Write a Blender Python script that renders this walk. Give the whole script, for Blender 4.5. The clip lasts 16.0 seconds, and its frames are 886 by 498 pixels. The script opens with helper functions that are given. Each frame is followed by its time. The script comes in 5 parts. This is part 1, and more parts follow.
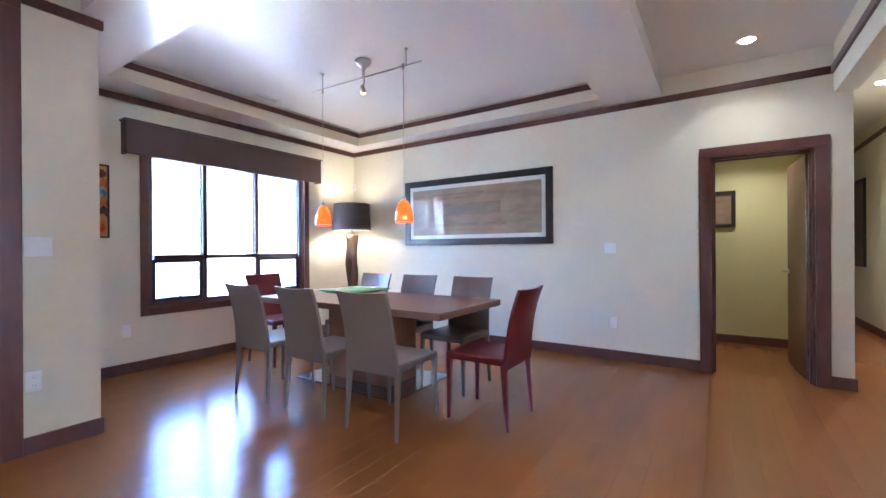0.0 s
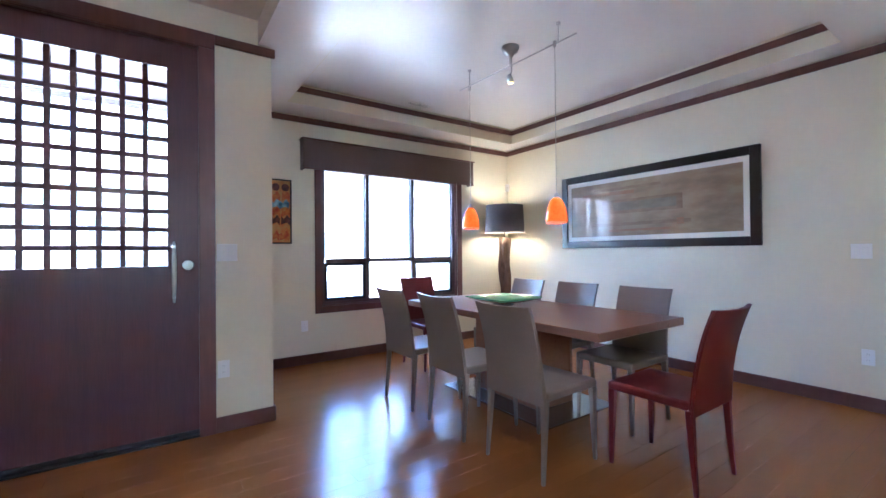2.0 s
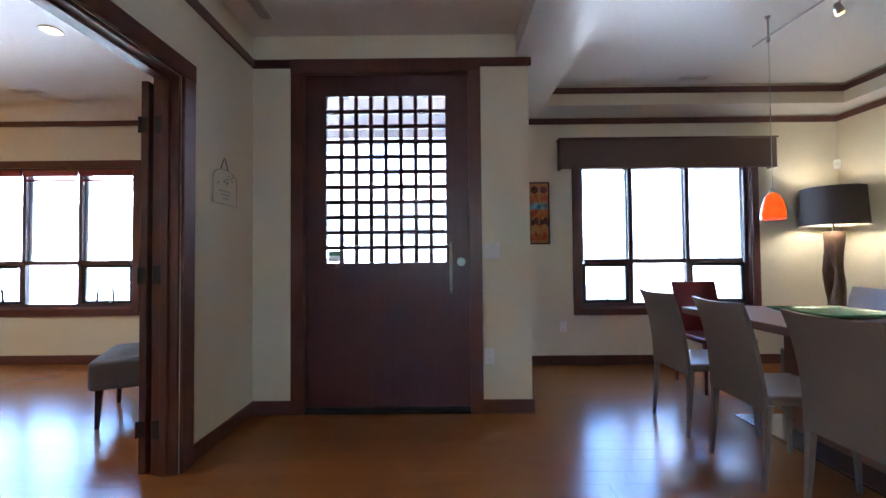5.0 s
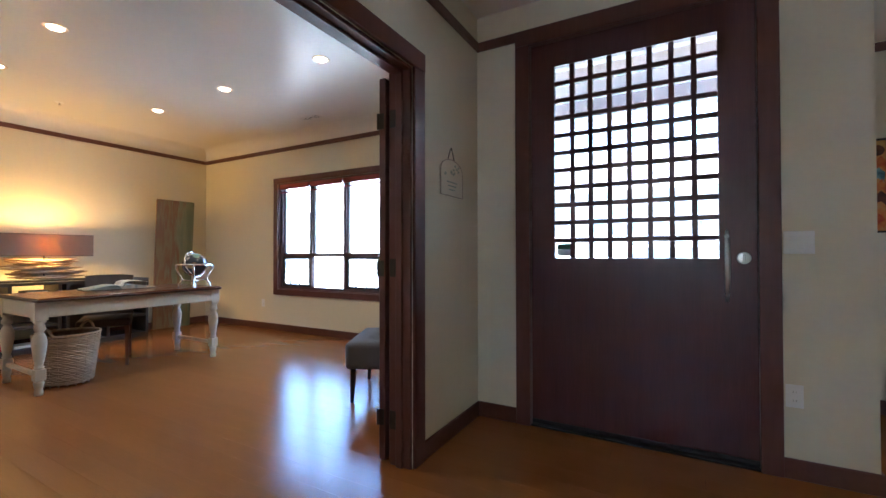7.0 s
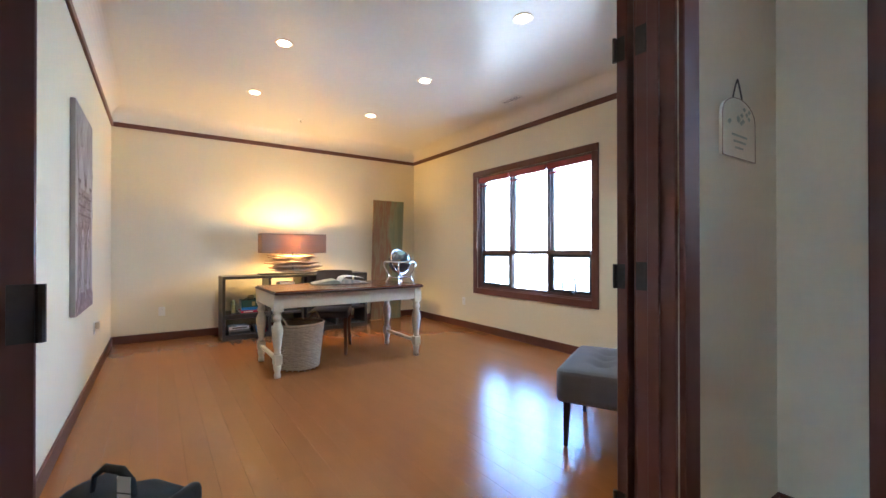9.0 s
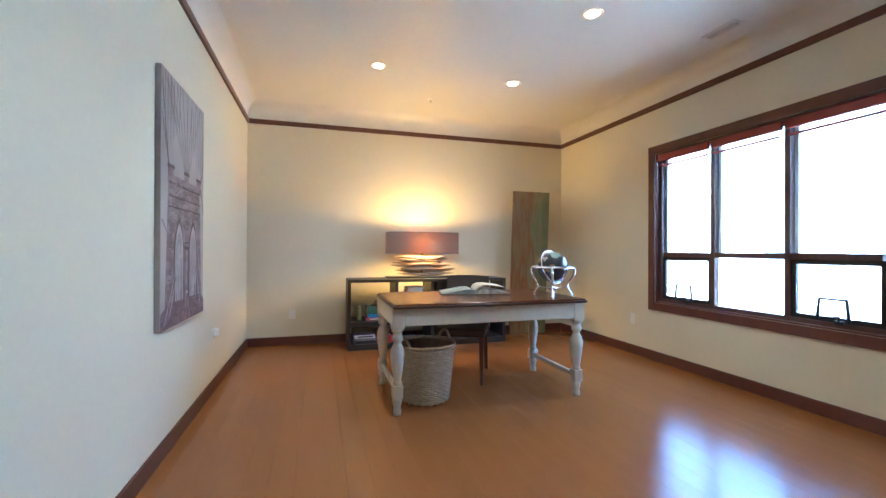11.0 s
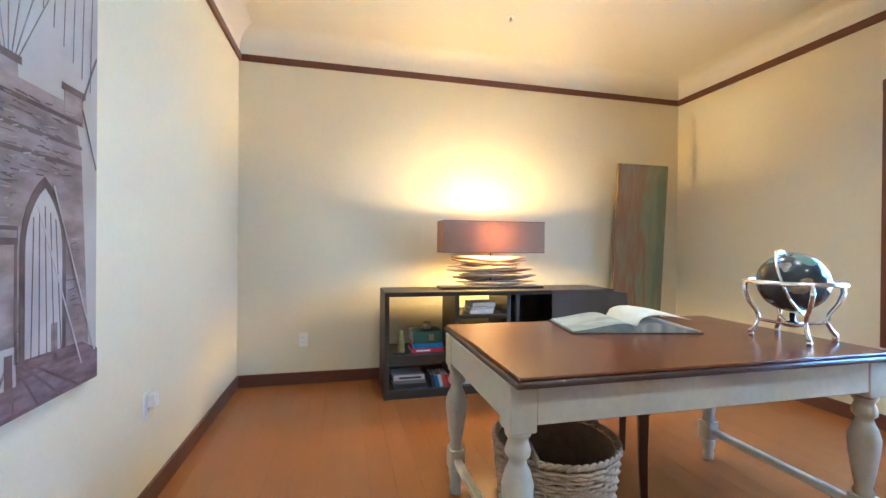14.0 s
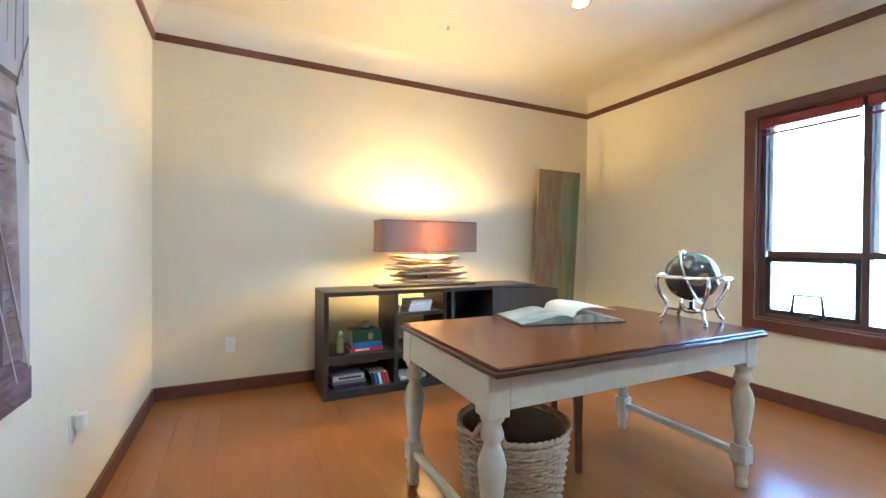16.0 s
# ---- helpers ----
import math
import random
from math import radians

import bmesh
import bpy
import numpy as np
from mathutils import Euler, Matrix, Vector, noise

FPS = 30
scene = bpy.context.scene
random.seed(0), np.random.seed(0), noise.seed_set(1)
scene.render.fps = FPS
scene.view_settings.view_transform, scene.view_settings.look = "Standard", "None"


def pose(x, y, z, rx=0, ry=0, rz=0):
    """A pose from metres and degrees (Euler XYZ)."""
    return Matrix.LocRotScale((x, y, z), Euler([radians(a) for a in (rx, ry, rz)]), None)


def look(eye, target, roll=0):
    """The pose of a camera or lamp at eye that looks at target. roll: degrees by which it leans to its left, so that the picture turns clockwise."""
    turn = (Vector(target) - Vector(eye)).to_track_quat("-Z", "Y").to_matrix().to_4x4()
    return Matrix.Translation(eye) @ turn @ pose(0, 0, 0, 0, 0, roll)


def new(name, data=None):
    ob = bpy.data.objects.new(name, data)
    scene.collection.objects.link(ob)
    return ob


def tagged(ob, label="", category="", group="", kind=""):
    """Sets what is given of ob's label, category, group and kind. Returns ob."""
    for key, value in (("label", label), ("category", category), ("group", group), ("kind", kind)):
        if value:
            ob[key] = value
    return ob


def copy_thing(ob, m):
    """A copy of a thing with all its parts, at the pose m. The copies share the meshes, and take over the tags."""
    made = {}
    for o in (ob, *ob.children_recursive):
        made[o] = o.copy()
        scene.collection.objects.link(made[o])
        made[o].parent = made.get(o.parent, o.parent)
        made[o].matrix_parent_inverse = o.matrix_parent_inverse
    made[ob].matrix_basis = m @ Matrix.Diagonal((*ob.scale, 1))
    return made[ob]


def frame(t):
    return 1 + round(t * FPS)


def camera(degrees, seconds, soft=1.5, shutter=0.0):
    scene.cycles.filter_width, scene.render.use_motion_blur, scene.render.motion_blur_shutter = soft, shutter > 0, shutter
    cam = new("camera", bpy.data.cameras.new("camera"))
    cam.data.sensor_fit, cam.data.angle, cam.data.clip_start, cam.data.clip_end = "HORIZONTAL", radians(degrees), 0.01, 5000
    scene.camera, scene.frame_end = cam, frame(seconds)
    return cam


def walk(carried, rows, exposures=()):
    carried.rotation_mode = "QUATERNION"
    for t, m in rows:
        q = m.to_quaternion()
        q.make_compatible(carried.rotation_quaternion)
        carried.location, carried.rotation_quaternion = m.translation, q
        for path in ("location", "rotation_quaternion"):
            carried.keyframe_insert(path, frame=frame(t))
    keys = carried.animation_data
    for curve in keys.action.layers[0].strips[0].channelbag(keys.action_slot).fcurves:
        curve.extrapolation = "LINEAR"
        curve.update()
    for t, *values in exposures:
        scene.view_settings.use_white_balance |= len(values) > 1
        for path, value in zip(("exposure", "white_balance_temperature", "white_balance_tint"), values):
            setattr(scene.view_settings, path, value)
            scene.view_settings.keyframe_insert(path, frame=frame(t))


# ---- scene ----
cam = camera(93.5, 16.0)
# seconds, x, y, z, yaw, pitch, roll
ROWS = [
    (0, 0.063, 0.022, 1.205, 33.50, -0.02, 0.37),
    (0.5, 0.055, 0.103, 1.221, 38.70, -0.17, 0.35),
    (1, -0.014, 0.237, 1.204, 43.82, 0.04, 0.31),
    (1.5, -0.088, 0.325, 1.220, 49.10, 0.23, 0.41),
    (2, -0.112, 0.362, 1.225, 55.44, 0.41, 0.53),
    (2.5, -0.111, 0.420, 1.225, 62.66, 0.51, 0.44),
    (3, -0.110, 0.460, 1.220, 69.36, 0.62, 0.58),
    (5.5, -0.199, 0.387, 1.166, 96.10, 1.26, 0.36),
    (6, -0.325, 0.345, 1.170, 103.01, 0.96, 0.28),
    (6.5, -0.430, 0.267, 1.162, 110.98, 1.12, 0.19),
    (7, -0.547, 0.197, 1.175, 118.96, 0.74, 0.09),
    (7.5, -0.674, 0.140, 1.169, 126.84, 0.67, 0.12),
    (8, -0.783, 0.035, 1.178, 134.22, 0.41, 0.19),
    (8.5, -0.902, -0.141, 1.165, 139.65, 0.42, 0.14),
    (9, -1.046, -0.364, 1.191, 145.58, 0.22, 0.04),
    (9.5, -1.190, -0.578, 1.201, 152.37, 0.25, -0.01),
    (10, -1.283, -0.834, 1.200, 157.90, 0.19, -0.07),
    (12.5, -1.549, -2.458, 1.208, 165.49, 0.14, -0.37),
    (13, -1.557, -2.784, 1.205, 166.26, 0.02, -0.37),
    (13.5, -1.501, -3.053, 1.199, 166.88, -0.11, -0.42),
    (14, -1.425, -3.229, 1.203, 166.46, -0.20, -0.50),
    (14.5, -1.332, -3.328, 1.220, 165.18, -0.21, -0.54),
    (15, -1.227, -3.365, 1.226, 163.06, -0.29, -0.53),
    (15.5, -1.179, -3.313, 1.223, 159.18, -0.34, -0.53),
    (16, -1.174, -3.225, 1.225, 154.15, -0.61, -0.45),
]
EXPOSURES = [(0.0, 6.15, 4850, 14), (1.5, 5.95, 4850, 12), (3.0, 5.65, 4950, 11), (5.5, 5.0, 5200, 8), (7.0, 4.95, 5200, 6), (8.5, 5.5, 5050, 4), (9.5, 5.5, 4850, 2), (10.0, 5.3, 4700, 1), (12.5, 5.4, 4650, 0), (14.0, 5.65, 4550, -3), (16.0, 5.75, 4500, -5)]
walk(cam, [(t, pose(x, y, z, 90 + pitch, roll, yaw)) for t, x, y, z, yaw, pitch, roll in ROWS], EXPOSURES)

# ---- world and sun ----
SUN_AZ, SUN_EL = radians(80), radians(60)   # direction to the sun: azimuth from +y towards +x
world = bpy.data.worlds.new("world")
scene.world = world
world.use_nodes = True
wn = world.node_tree
sky = wn.nodes.new("ShaderNodeTexSky")
sky.sky_type = "NISHITA"
sky.sun_disc = False
sky.sun_elevation, sky.sun_rotation = SUN_EL, SUN_AZ
bg = wn.nodes["Background"]
bg.inputs["Strength"].default_value = 0.15
wn.links.new(sky.outputs["Color"], bg.inputs["Color"])
sun_data = bpy.data.lights.new("sun", "SUN")
sun_data.energy, sun_data.angle, sun_data.color = 2.9, radians(0.5), (1.0, 0.97, 0.93)
sun = new("sun", sun_data)
sun_dir = Vector((math.sin(SUN_AZ) * math.cos(SUN_EL), math.cos(SUN_AZ) * math.cos(SUN_EL), math.sin(SUN_EL)))
sun.matrix_world = look(sun_dir * 50, (0, 0, 0))


# ---- materials ----
def mat(name, color, rough=0.6, metal=0.0, var=0.08, scale=6.0, fine=60.0, bump=0.0, bump_scale=80.0, emit=None, emit_strength=0.0, coat=0.0, trans=0.0, obrand=0.0, stretch=(1, 1, 1), rough_var=0.0):
    m = bpy.data.materials.new(name)
    m.use_nodes = True
    nt = m.node_tree
    b = nt.nodes["Principled BSDF"]
    b.inputs["Roughness"].default_value, b.inputs["Metallic"].default_value = rough, metal
    b.inputs["Coat Weight"].default_value = coat
    b.inputs["Transmission Weight"].default_value = trans
    co = nt.nodes.new("ShaderNodeTexCoord")
    mp = nt.nodes.new("ShaderNodeMapping")
    mp.inputs["Scale"].default_value = stretch
    nt.links.new(co.outputs["Object"], mp.inputs["Vector"])
    if var > 0:
        n1 = nt.nodes.new("ShaderNodeTexNoise")
        n1.inputs["Scale"].default_value, n1.inputs["Detail"].default_value = scale, 3
        n2 = nt.nodes.new("ShaderNodeTexNoise")
        n2.inputs["Scale"].default_value, n2.inputs["Detail"].default_value = fine, 2
        add = nt.nodes.new("ShaderNodeMath")
        add.operation = "ADD"
        for n, k in ((n1, 0), (n2, 1)):
            nt.links.new(mp.outputs["Vector"], n.inputs["Vector"])
            nt.links.new(n.outputs["Fac"], add.inputs[k])
        last = add
        if obrand:
            oi = nt.nodes.new("ShaderNodeObjectInfo")
            ml = nt.nodes.new("ShaderNodeMath")
            ml.operation = "MULTIPLY_ADD"
            ml.inputs[1].default_value = obrand
            nt.links.new(oi.outputs["Random"], ml.inputs[0])
            nt.links.new(add.outputs[0], ml.inputs[2])
            last = ml
        mr = nt.nodes.new("ShaderNodeMapRange")
        mr.inputs["From Min"].default_value, mr.inputs["From Max"].default_value = 0.5, 1.5 + obrand
        mr.inputs["To Min"].default_value, mr.inputs["To Max"].default_value = 1 - var, 1 + var
        nt.links.new(last.outputs[0], mr.inputs["Value"])
        hs = nt.nodes.new("ShaderNodeHueSaturation")
        hs.inputs["Color"].default_value = (*color, 1)
        nt.links.new(mr.outputs[0], hs.inputs["Value"])
        nt.links.new(hs.outputs[0], b.inputs["Base Color"])
        if rough_var:
            rr = nt.nodes.new("ShaderNodeMapRange")
            rr.inputs["To Min"].default_value, rr.inputs["To Max"].default_value = rough - rough_var, rough + rough_var
            nt.links.new(n1.outputs["Fac"], rr.inputs["Value"])
            nt.links.new(rr.outputs[0], b.inputs["Roughness"])
    else:
        b.inputs["Base Color"].default_value = (*color, 1)
    if bump:
        n3 = nt.nodes.new("ShaderNodeTexNoise")
        n3.inputs["Scale"].default_value, n3.inputs["Detail"].default_value = bump_scale, 3
        nt.links.new(mp.outputs["Vector"], n3.inputs["Vector"])
        bp = nt.nodes.new("ShaderNodeBump")
        bp.inputs["Strength"].default_value, bp.inputs["Distance"].default_value = bump, 0.004
        nt.links.new(n3.outputs["Fac"], bp.inputs["Height"])
        nt.links.new(bp.outputs[0], b.inputs["Normal"])
    if emit:
        b.inputs["Emission Color"].default_value = (*emit, 1)
        b.inputs["Emission Strength"].default_value = emit_strength
    return m


M = {
    "wall": mat("wall_paint_cream", (0.745, 0.695, 0.54), 0.75, var=0.03, scale=1.2, fine=30, bump=0.25, bump_scale=55),
    "wall_olive": mat("wall_paint_olive", (0.62, 0.56, 0.27), 0.75, var=0.03, scale=1.2, fine=30, bump=0.2, bump_scale=55),
    "ceil": mat("ceiling_paint", (0.76, 0.73, 0.68), 0.34, var=0.03, scale=1.0, fine=25, bump=0.5, bump_scale=28),
    "trim": mat("trim_stained_wood", (0.125, 0.045, 0.034), 0.38, var=0.25, scale=3, fine=30, bump=0.12, bump_scale=30, stretch=(1, 1, 0.15)),
    "trim_h": mat("trim_stained_wood_long", (0.12, 0.048, 0.036), 0.4, var=0.22, scale=2, fine=20, bump=0.1, bump_scale=30),
    "door": mat("front_door_wood", (0.085, 0.024, 0.024), 0.42, var=0.3, scale=4, fine=40, bump=0.1, bump_scale=30, stretch=(6, 6, 0.25)),
    "door_oak": mat("interior_door_wood", (0.17, 0.085, 0.045), 0.4, var=0.2, scale=4, fine=40, bump=0.1, stretch=(6, 6, 0.25)),
    "floor": mat("floor_bamboo_plank", (0.29, 0.112, 0.031), 0.23, var=0.09, scale=2.5, fine=30, obrand=0.5, stretch=(5, 0.35, 1)),
    "floor_gap": mat("floor_joint", (0.2, 0.08, 0.027), 0.6),
    "winframe": mat("window_frame_bronze", (0.1, 0.055, 0.05), 0.45, var=0.15),
    "winblack": mat("window_sash_dark", (0.02, 0.02, 0.022), 0.45, var=0.1),
    "winvinyl": mat("window_frame_light", (0.72, 0.72, 0.68), 0.5, var=0.04),
    "glass": mat("window_glass", (1, 1, 1), 0.0, var=0, trans=1.0),
    "metal": mat("brushed_nickel", (0.48, 0.465, 0.44), 0.28, 1.0, var=0.06),
    "chrome": mat("polished_chrome", (0.82, 0.82, 0.84), 0.08, 1.0, var=0.02),
    "bronze": mat("dark_hinge_metal", (0.07, 0.06, 0.055), 0.45, 0.8, var=0.15),
    "plate": mat("white_plastic_plate", (0.84, 0.84, 0.82), 0.45, var=0.03),
    "plate_slot": mat("plate_slot", (0.35, 0.33, 0.3), 0.5, var=0.03),
    "taupe": mat("taupe_leather", (0.225, 0.178, 0.14), 0.42, var=0.12, scale=5, fine=120, bump=0.15, bump_scale=150, rough_var=0.06),
    "red": mat("red_leather", (0.155, 0.014, 0.018), 0.4, var=0.14, scale=5, fine=120, bump=0.15, bump_scale=150, rough_var=0.06),
    "table": mat("table_walnut", (0.24, 0.105, 0.055), 0.3, var=0.22, scale=4, fine=24, bump=0.05, stretch=(0.5, 7, 7), rough_var=0.06),
    "steel": mat("brushed_steel_plate", (0.4, 0.42, 0.46), 0.22, 1.0, var=0.05),
    "orange": mat("orange_glass", (0.82, 0.14, 0.012), 0.15, var=0.3, scale=14, fine=50, emit=(1.0, 0.1, 0.004), emit_strength=0.03),
    "bulb": mat("bulb_glow", (1, 0.9, 0.7), 0.4, var=0, emit=(1.0, 0.75, 0.42), emit_strength=0.9),
    "spot_glow": mat("spot_lamp_glow", (1, 0.8, 0.3), 0.4, var=0, emit=(1.0, 0.62, 0.12), emit_strength=0.2),
    "can_glow": mat("downlight_lens", (1, 0.95, 0.85), 0.4, var=0, emit=(1.0, 0.84, 0.6), emit_strength=0.5),
    "can_ring": mat("downlight_ring", (0.75, 0.62, 0.45), 0.3, 0.4, var=0.05),
    "shade_dark": mat("dark_linen_shade", (0.14, 0.115, 0.105), 0.85, var=0.12, scale=30, fine=220, bump=0.3, bump_scale=260),
    "shade_in": mat("shade_lining", (0.75, 0.7, 0.6), 0.7, var=0.03),
    "drift": mat("driftwood", (0.36, 0.26, 0.18), 0.8, var=0.35, scale=6, fine=50, bump=0.5, bump_scale=40, stretch=(1, 1, 1)),
    "black_frame": mat("black_frame_wood", (0.022, 0.017, 0.015), 0.35, var=0.15),
    "mat_board": mat("picture_mat_board", (0.74, 0.7, 0.62), 0.5, var=0.03, coat=0.7),
    "espresso": mat("espresso_veneer", (0.04, 0.036, 0.036), 0.45, var=0.15, stretch=(0.4, 4, 4)),
    "desk_top": mat("desk_cherry_top", (0.13, 0.042, 0.017), 0.22, var=0.2, scale=3.5, fine=22, bump=0.02, stretch=(0.6, 7, 7), rough_var=0.05),
    "desk_edge": mat("desk_edge_stain", (0.06, 0.027, 0.019), 0.3, var=0.25, scale=8, fine=60),
    "desk_white": mat("desk_antique_white", (0.66, 0.62, 0.5), 0.5, var=0.08, scale=5, fine=40, bump=0.15, bump_scale=30),
    "wicker": mat("wicker_rush", (0.49, 0.375, 0.26), 0.75, var=0.3, scale=25, fine=110, bump=0.4, bump_scale=90),
    "wicker_in": mat("wicker_lining", (0.33, 0.25, 0.17), 0.8, var=0.3, scale=25, fine=110),
    "brown_leather": mat("dark_brown_leather", (0.07, 0.053, 0.05), 0.65, var=0.12, scale=5, fine=120, bump=0.15, bump_scale=150),
    "chair_wood": mat("chair_leg_wood", (0.12, 0.05, 0.03), 0.4, var=0.2),
    "grey_fabric": mat("grey_blue_upholstery", (0.165, 0.168, 0.19), 0.85, var=0.1, scale=12, fine=300, bump=0.35, bump_scale=350),
    "black_wood": mat("black_wood_leg", (0.012, 0.012, 0.013), 0.4, var=0.1),
    "nylon": mat("black_nylon", (0.004, 0.0045, 0.007), 0.85, var=0.15, fine=300, bump=0.4, bump_scale=300),
    "paper": mat("paper_white", (0.75, 0.74, 0.7), 0.7, var=0.05, fine=20),
    "globe_sea": mat("globe_black_stone", (0.045, 0.05, 0.06), 0.18, var=0.2, coat=0.5),
    "globe_land": mat("globe_inlay", (0.26, 0.25, 0.21), 0.25, var=0.5, scale=14, fine=40, coat=0.5),
    "green_glass": mat("green_glass_bowl", (0.16, 0.42, 0.2), 0.1, var=0.15, coat=0.4),
    "stucco": mat("stucco_light", (0.36, 0.35, 0.31), 0.9, var=0.04, scale=2, fine=30, bump=0.3),
    "siding": mat("pale_blue_siding", (0.55, 0.66, 0.68), 0.8, var=0.05),
    "roof": mat("roof_shingle", (0.28, 0.25, 0.24), 0.9, var=0.2, scale=4, fine=30),
    "dark_glass": mat("far_window_glass", (0.12, 0.15, 0.17), 0.1, var=0.1),
    "ground": mat("ground_concrete", (0.5, 0.465, 0.41), 0.9, var=0.1, scale=0.8, fine=20),
    "porch": mat("porch_beam_tan", (0.12, 0.08, 0.06), 0.8, var=0.1),
    "brass": mat("aged_brass", (0.35, 0.27, 0.1), 0.4, 0.8, var=0.3, fine=40),
    "blue_book": mat("blue_book_cloth", (0.03, 0.16, 0.4), 0.6, var=0.1),
    "red_book": mat("red_book_cloth", (0.5, 0.02, 0.05), 0.6, var=0.1),
    "green_book": mat("green_book_cloth", (0.025, 0.07, 0.04), 0.6, var=0.1),
    "dark_book": mat("dark_book_cloth", (0.03, 0.03, 0.035), 0.5, var=0.1),
    "orange_book": mat("orange_book_cloth", (0.5, 0.09, 0.04), 0.55, var=0.1),
    "blind_red": mat("red_blind_rail", (0.3, 0.045, 0.045), 0.5, var=0.1),
}


# ---- helpers of this scene ----
def part(name, bm, material, parent=None, label="", smooth=False):
    me = bpy.data.meshes.new(name)
    bmesh.ops.recalc_face_normals(bm, faces=bm.faces)
    bm.to_mesh(me)
    bm.free()
    me.materials.append(M[material] if isinstance(material, str) else material)
    if smooth:
        for p in me.polygons:
            p.use_smooth = True
    ob = new(name, me)
    if parent:
        ob.parent = parent
    if label:
        ob["label"] = label
    return ob


def thing(name, m, label, category, group="", kind=""):
    ob = new(name)
    ob.empty_display_size = 0.1
    ob.matrix_basis = m
    return tagged(ob, label, category, group, kind)


def box(bm, x0, y0, z0, x1, y1, z1, bev=0.0, seg=1):
    vs = bmesh.ops.create_cube(bm, size=1.0, matrix=Matrix.Translation(((x0 + x1) / 2, (y0 + y1) / 2, (z0 + z1) / 2)) @ Matrix.Diagonal((abs(x1 - x0), abs(y1 - y0), abs(z1 - z0), 1)))["verts"]
    if bev:
        es = list({e for v in vs for e in v.link_edges})
        bmesh.ops.bevel(bm, geom=es, offset=bev, segments=seg, profile=0.5, affect="EDGES")
    return bm


def boxes(*bs, bev=0.0, seg=1):
    bm = bmesh.new()
    for b in bs:
        box(bm, *b, bev=bev, seg=seg)
    return bm


def lathe(profile, n=24, bm=None, m=None):
    """A turned solid from (radius, height) pairs."""
    bm = bm or bmesh.new()
    m = m or Matrix()
    rings = []
    for r, z in profile:
        rings.append([bm.verts.new(m @ Vector((r * math.cos(2 * math.pi * k / n), r * math.sin(2 * math.pi * k / n), z))) for k in range(n)])
    for a, b in zip(rings, rings[1:]):
        for k in range(n):
            bm.faces.new((a[k], a[(k + 1) % n], b[(k + 1) % n], b[k]))
    bm.faces.new(rings[0][::-1])
    bm.faces.new(rings[-1])
    return bm


def tube(pts, r, n=8, bm=None, closed=False, flat=1.0):
    """A round bar along points; r is one radius or one for each point."""
    bm = bm or bmesh.new()
    pts = [Vector(p) for p in pts]
    rs = r if isinstance(r, (list, tuple)) else [r] * len(pts)
    rings, side = [], None
    for k, p in enumerate(pts):
        a, b = pts[max(k - 1, 0)], pts[min(k + 1, len(pts) - 1)]
        if closed:
            a, b = pts[k - 1], pts[(k + 1) % len(pts)]
        d = (b - a).normalized()
        side = (side - d * side.dot(d)).normalized() if side else d.orthogonal().normalized()
        up = d.cross(side)
        rings.append([bm.verts.new(p + rs[k] * (math.cos(2 * math.pi * j / n) * side + flat * math.sin(2 * math.pi * j / n) * up)) for j in range(n)])
    pairs = list(zip(rings, rings[1:])) + ([(rings[-1], rings[0])] if closed else [])
    for a, b in pairs:
        for j in range(n):
            bm.faces.new((a[j], a[(j + 1) % n], b[(j + 1) % n], b[j]))
    if not closed:
        bm.faces.new(rings[0][::-1])
        bm.faces.new(rings[-1])
    return bm


def prism(poly, depth, m, bm=None):
    """A flat polygon (u, v) pulled out by depth along w, laid by the pose m."""
    bm = bm or bmesh.new()
    a = [bm.verts.new(m @ Vector((u, v, 0))) for u, v in poly]
    b = [bm.verts.new(m @ Vector((u, v, depth))) for u, v in poly]
    n = len(poly)
    bm.faces.new(a[::-1])
    bm.faces.new(b)
    for k in range(n):
        bm.faces.new((a[k], a[(k + 1) % n], b[(k + 1) % n], b[k]))
    return bm


def structure(ob, label, category):
    return tagged(ob, label, category, kind="structure")


def wall(name, axis, p0, p1, a0, a1, z0, z1, holes=(), material="wall", label="cream painted plaster wall"):
    """A wall between planes p0 and p1 across axis, from a0 to a1 along the other, with holes (b0, b1, c0, c1)."""
    bm = bmesh.new()
    cuts = sorted({a0, a1, *[h[0] for h in holes], *[h[1] for h in holes]})
    for b0, b1 in zip(cuts, cuts[1:]):
        spans = [(z0, z1)]
        for h in holes:
            if h[0] <= b0 and h[1] >= b1:
                spans = [s for lo, hi in spans for s in ((lo, min(hi, h[2])), (max(lo, h[3]), hi)) if s[1] - s[0] > 1e-4]
        for lo, hi in spans:
            box(bm, *((p0, b0, lo, p1, b1, hi) if axis == "x" else (b0, p0, lo, b1, p1, hi)))
    return structure(part(name, bm, material), label, "wall")


# ---- the plan ----
XW, YJ, YN, YS_NOOK, XD = -3.357, 1.07, 4.783, -1.066, -4.780
XO, XE, YS = -4.977, -0.562, -7.06
ZC, ZCO, ZS, ZT = 2.92, 3.03, 2.745, 2.95
TW, TE, TS, TN = -4.42, -0.96, 1.45, 4.53   # inner edges of the tray ceiling

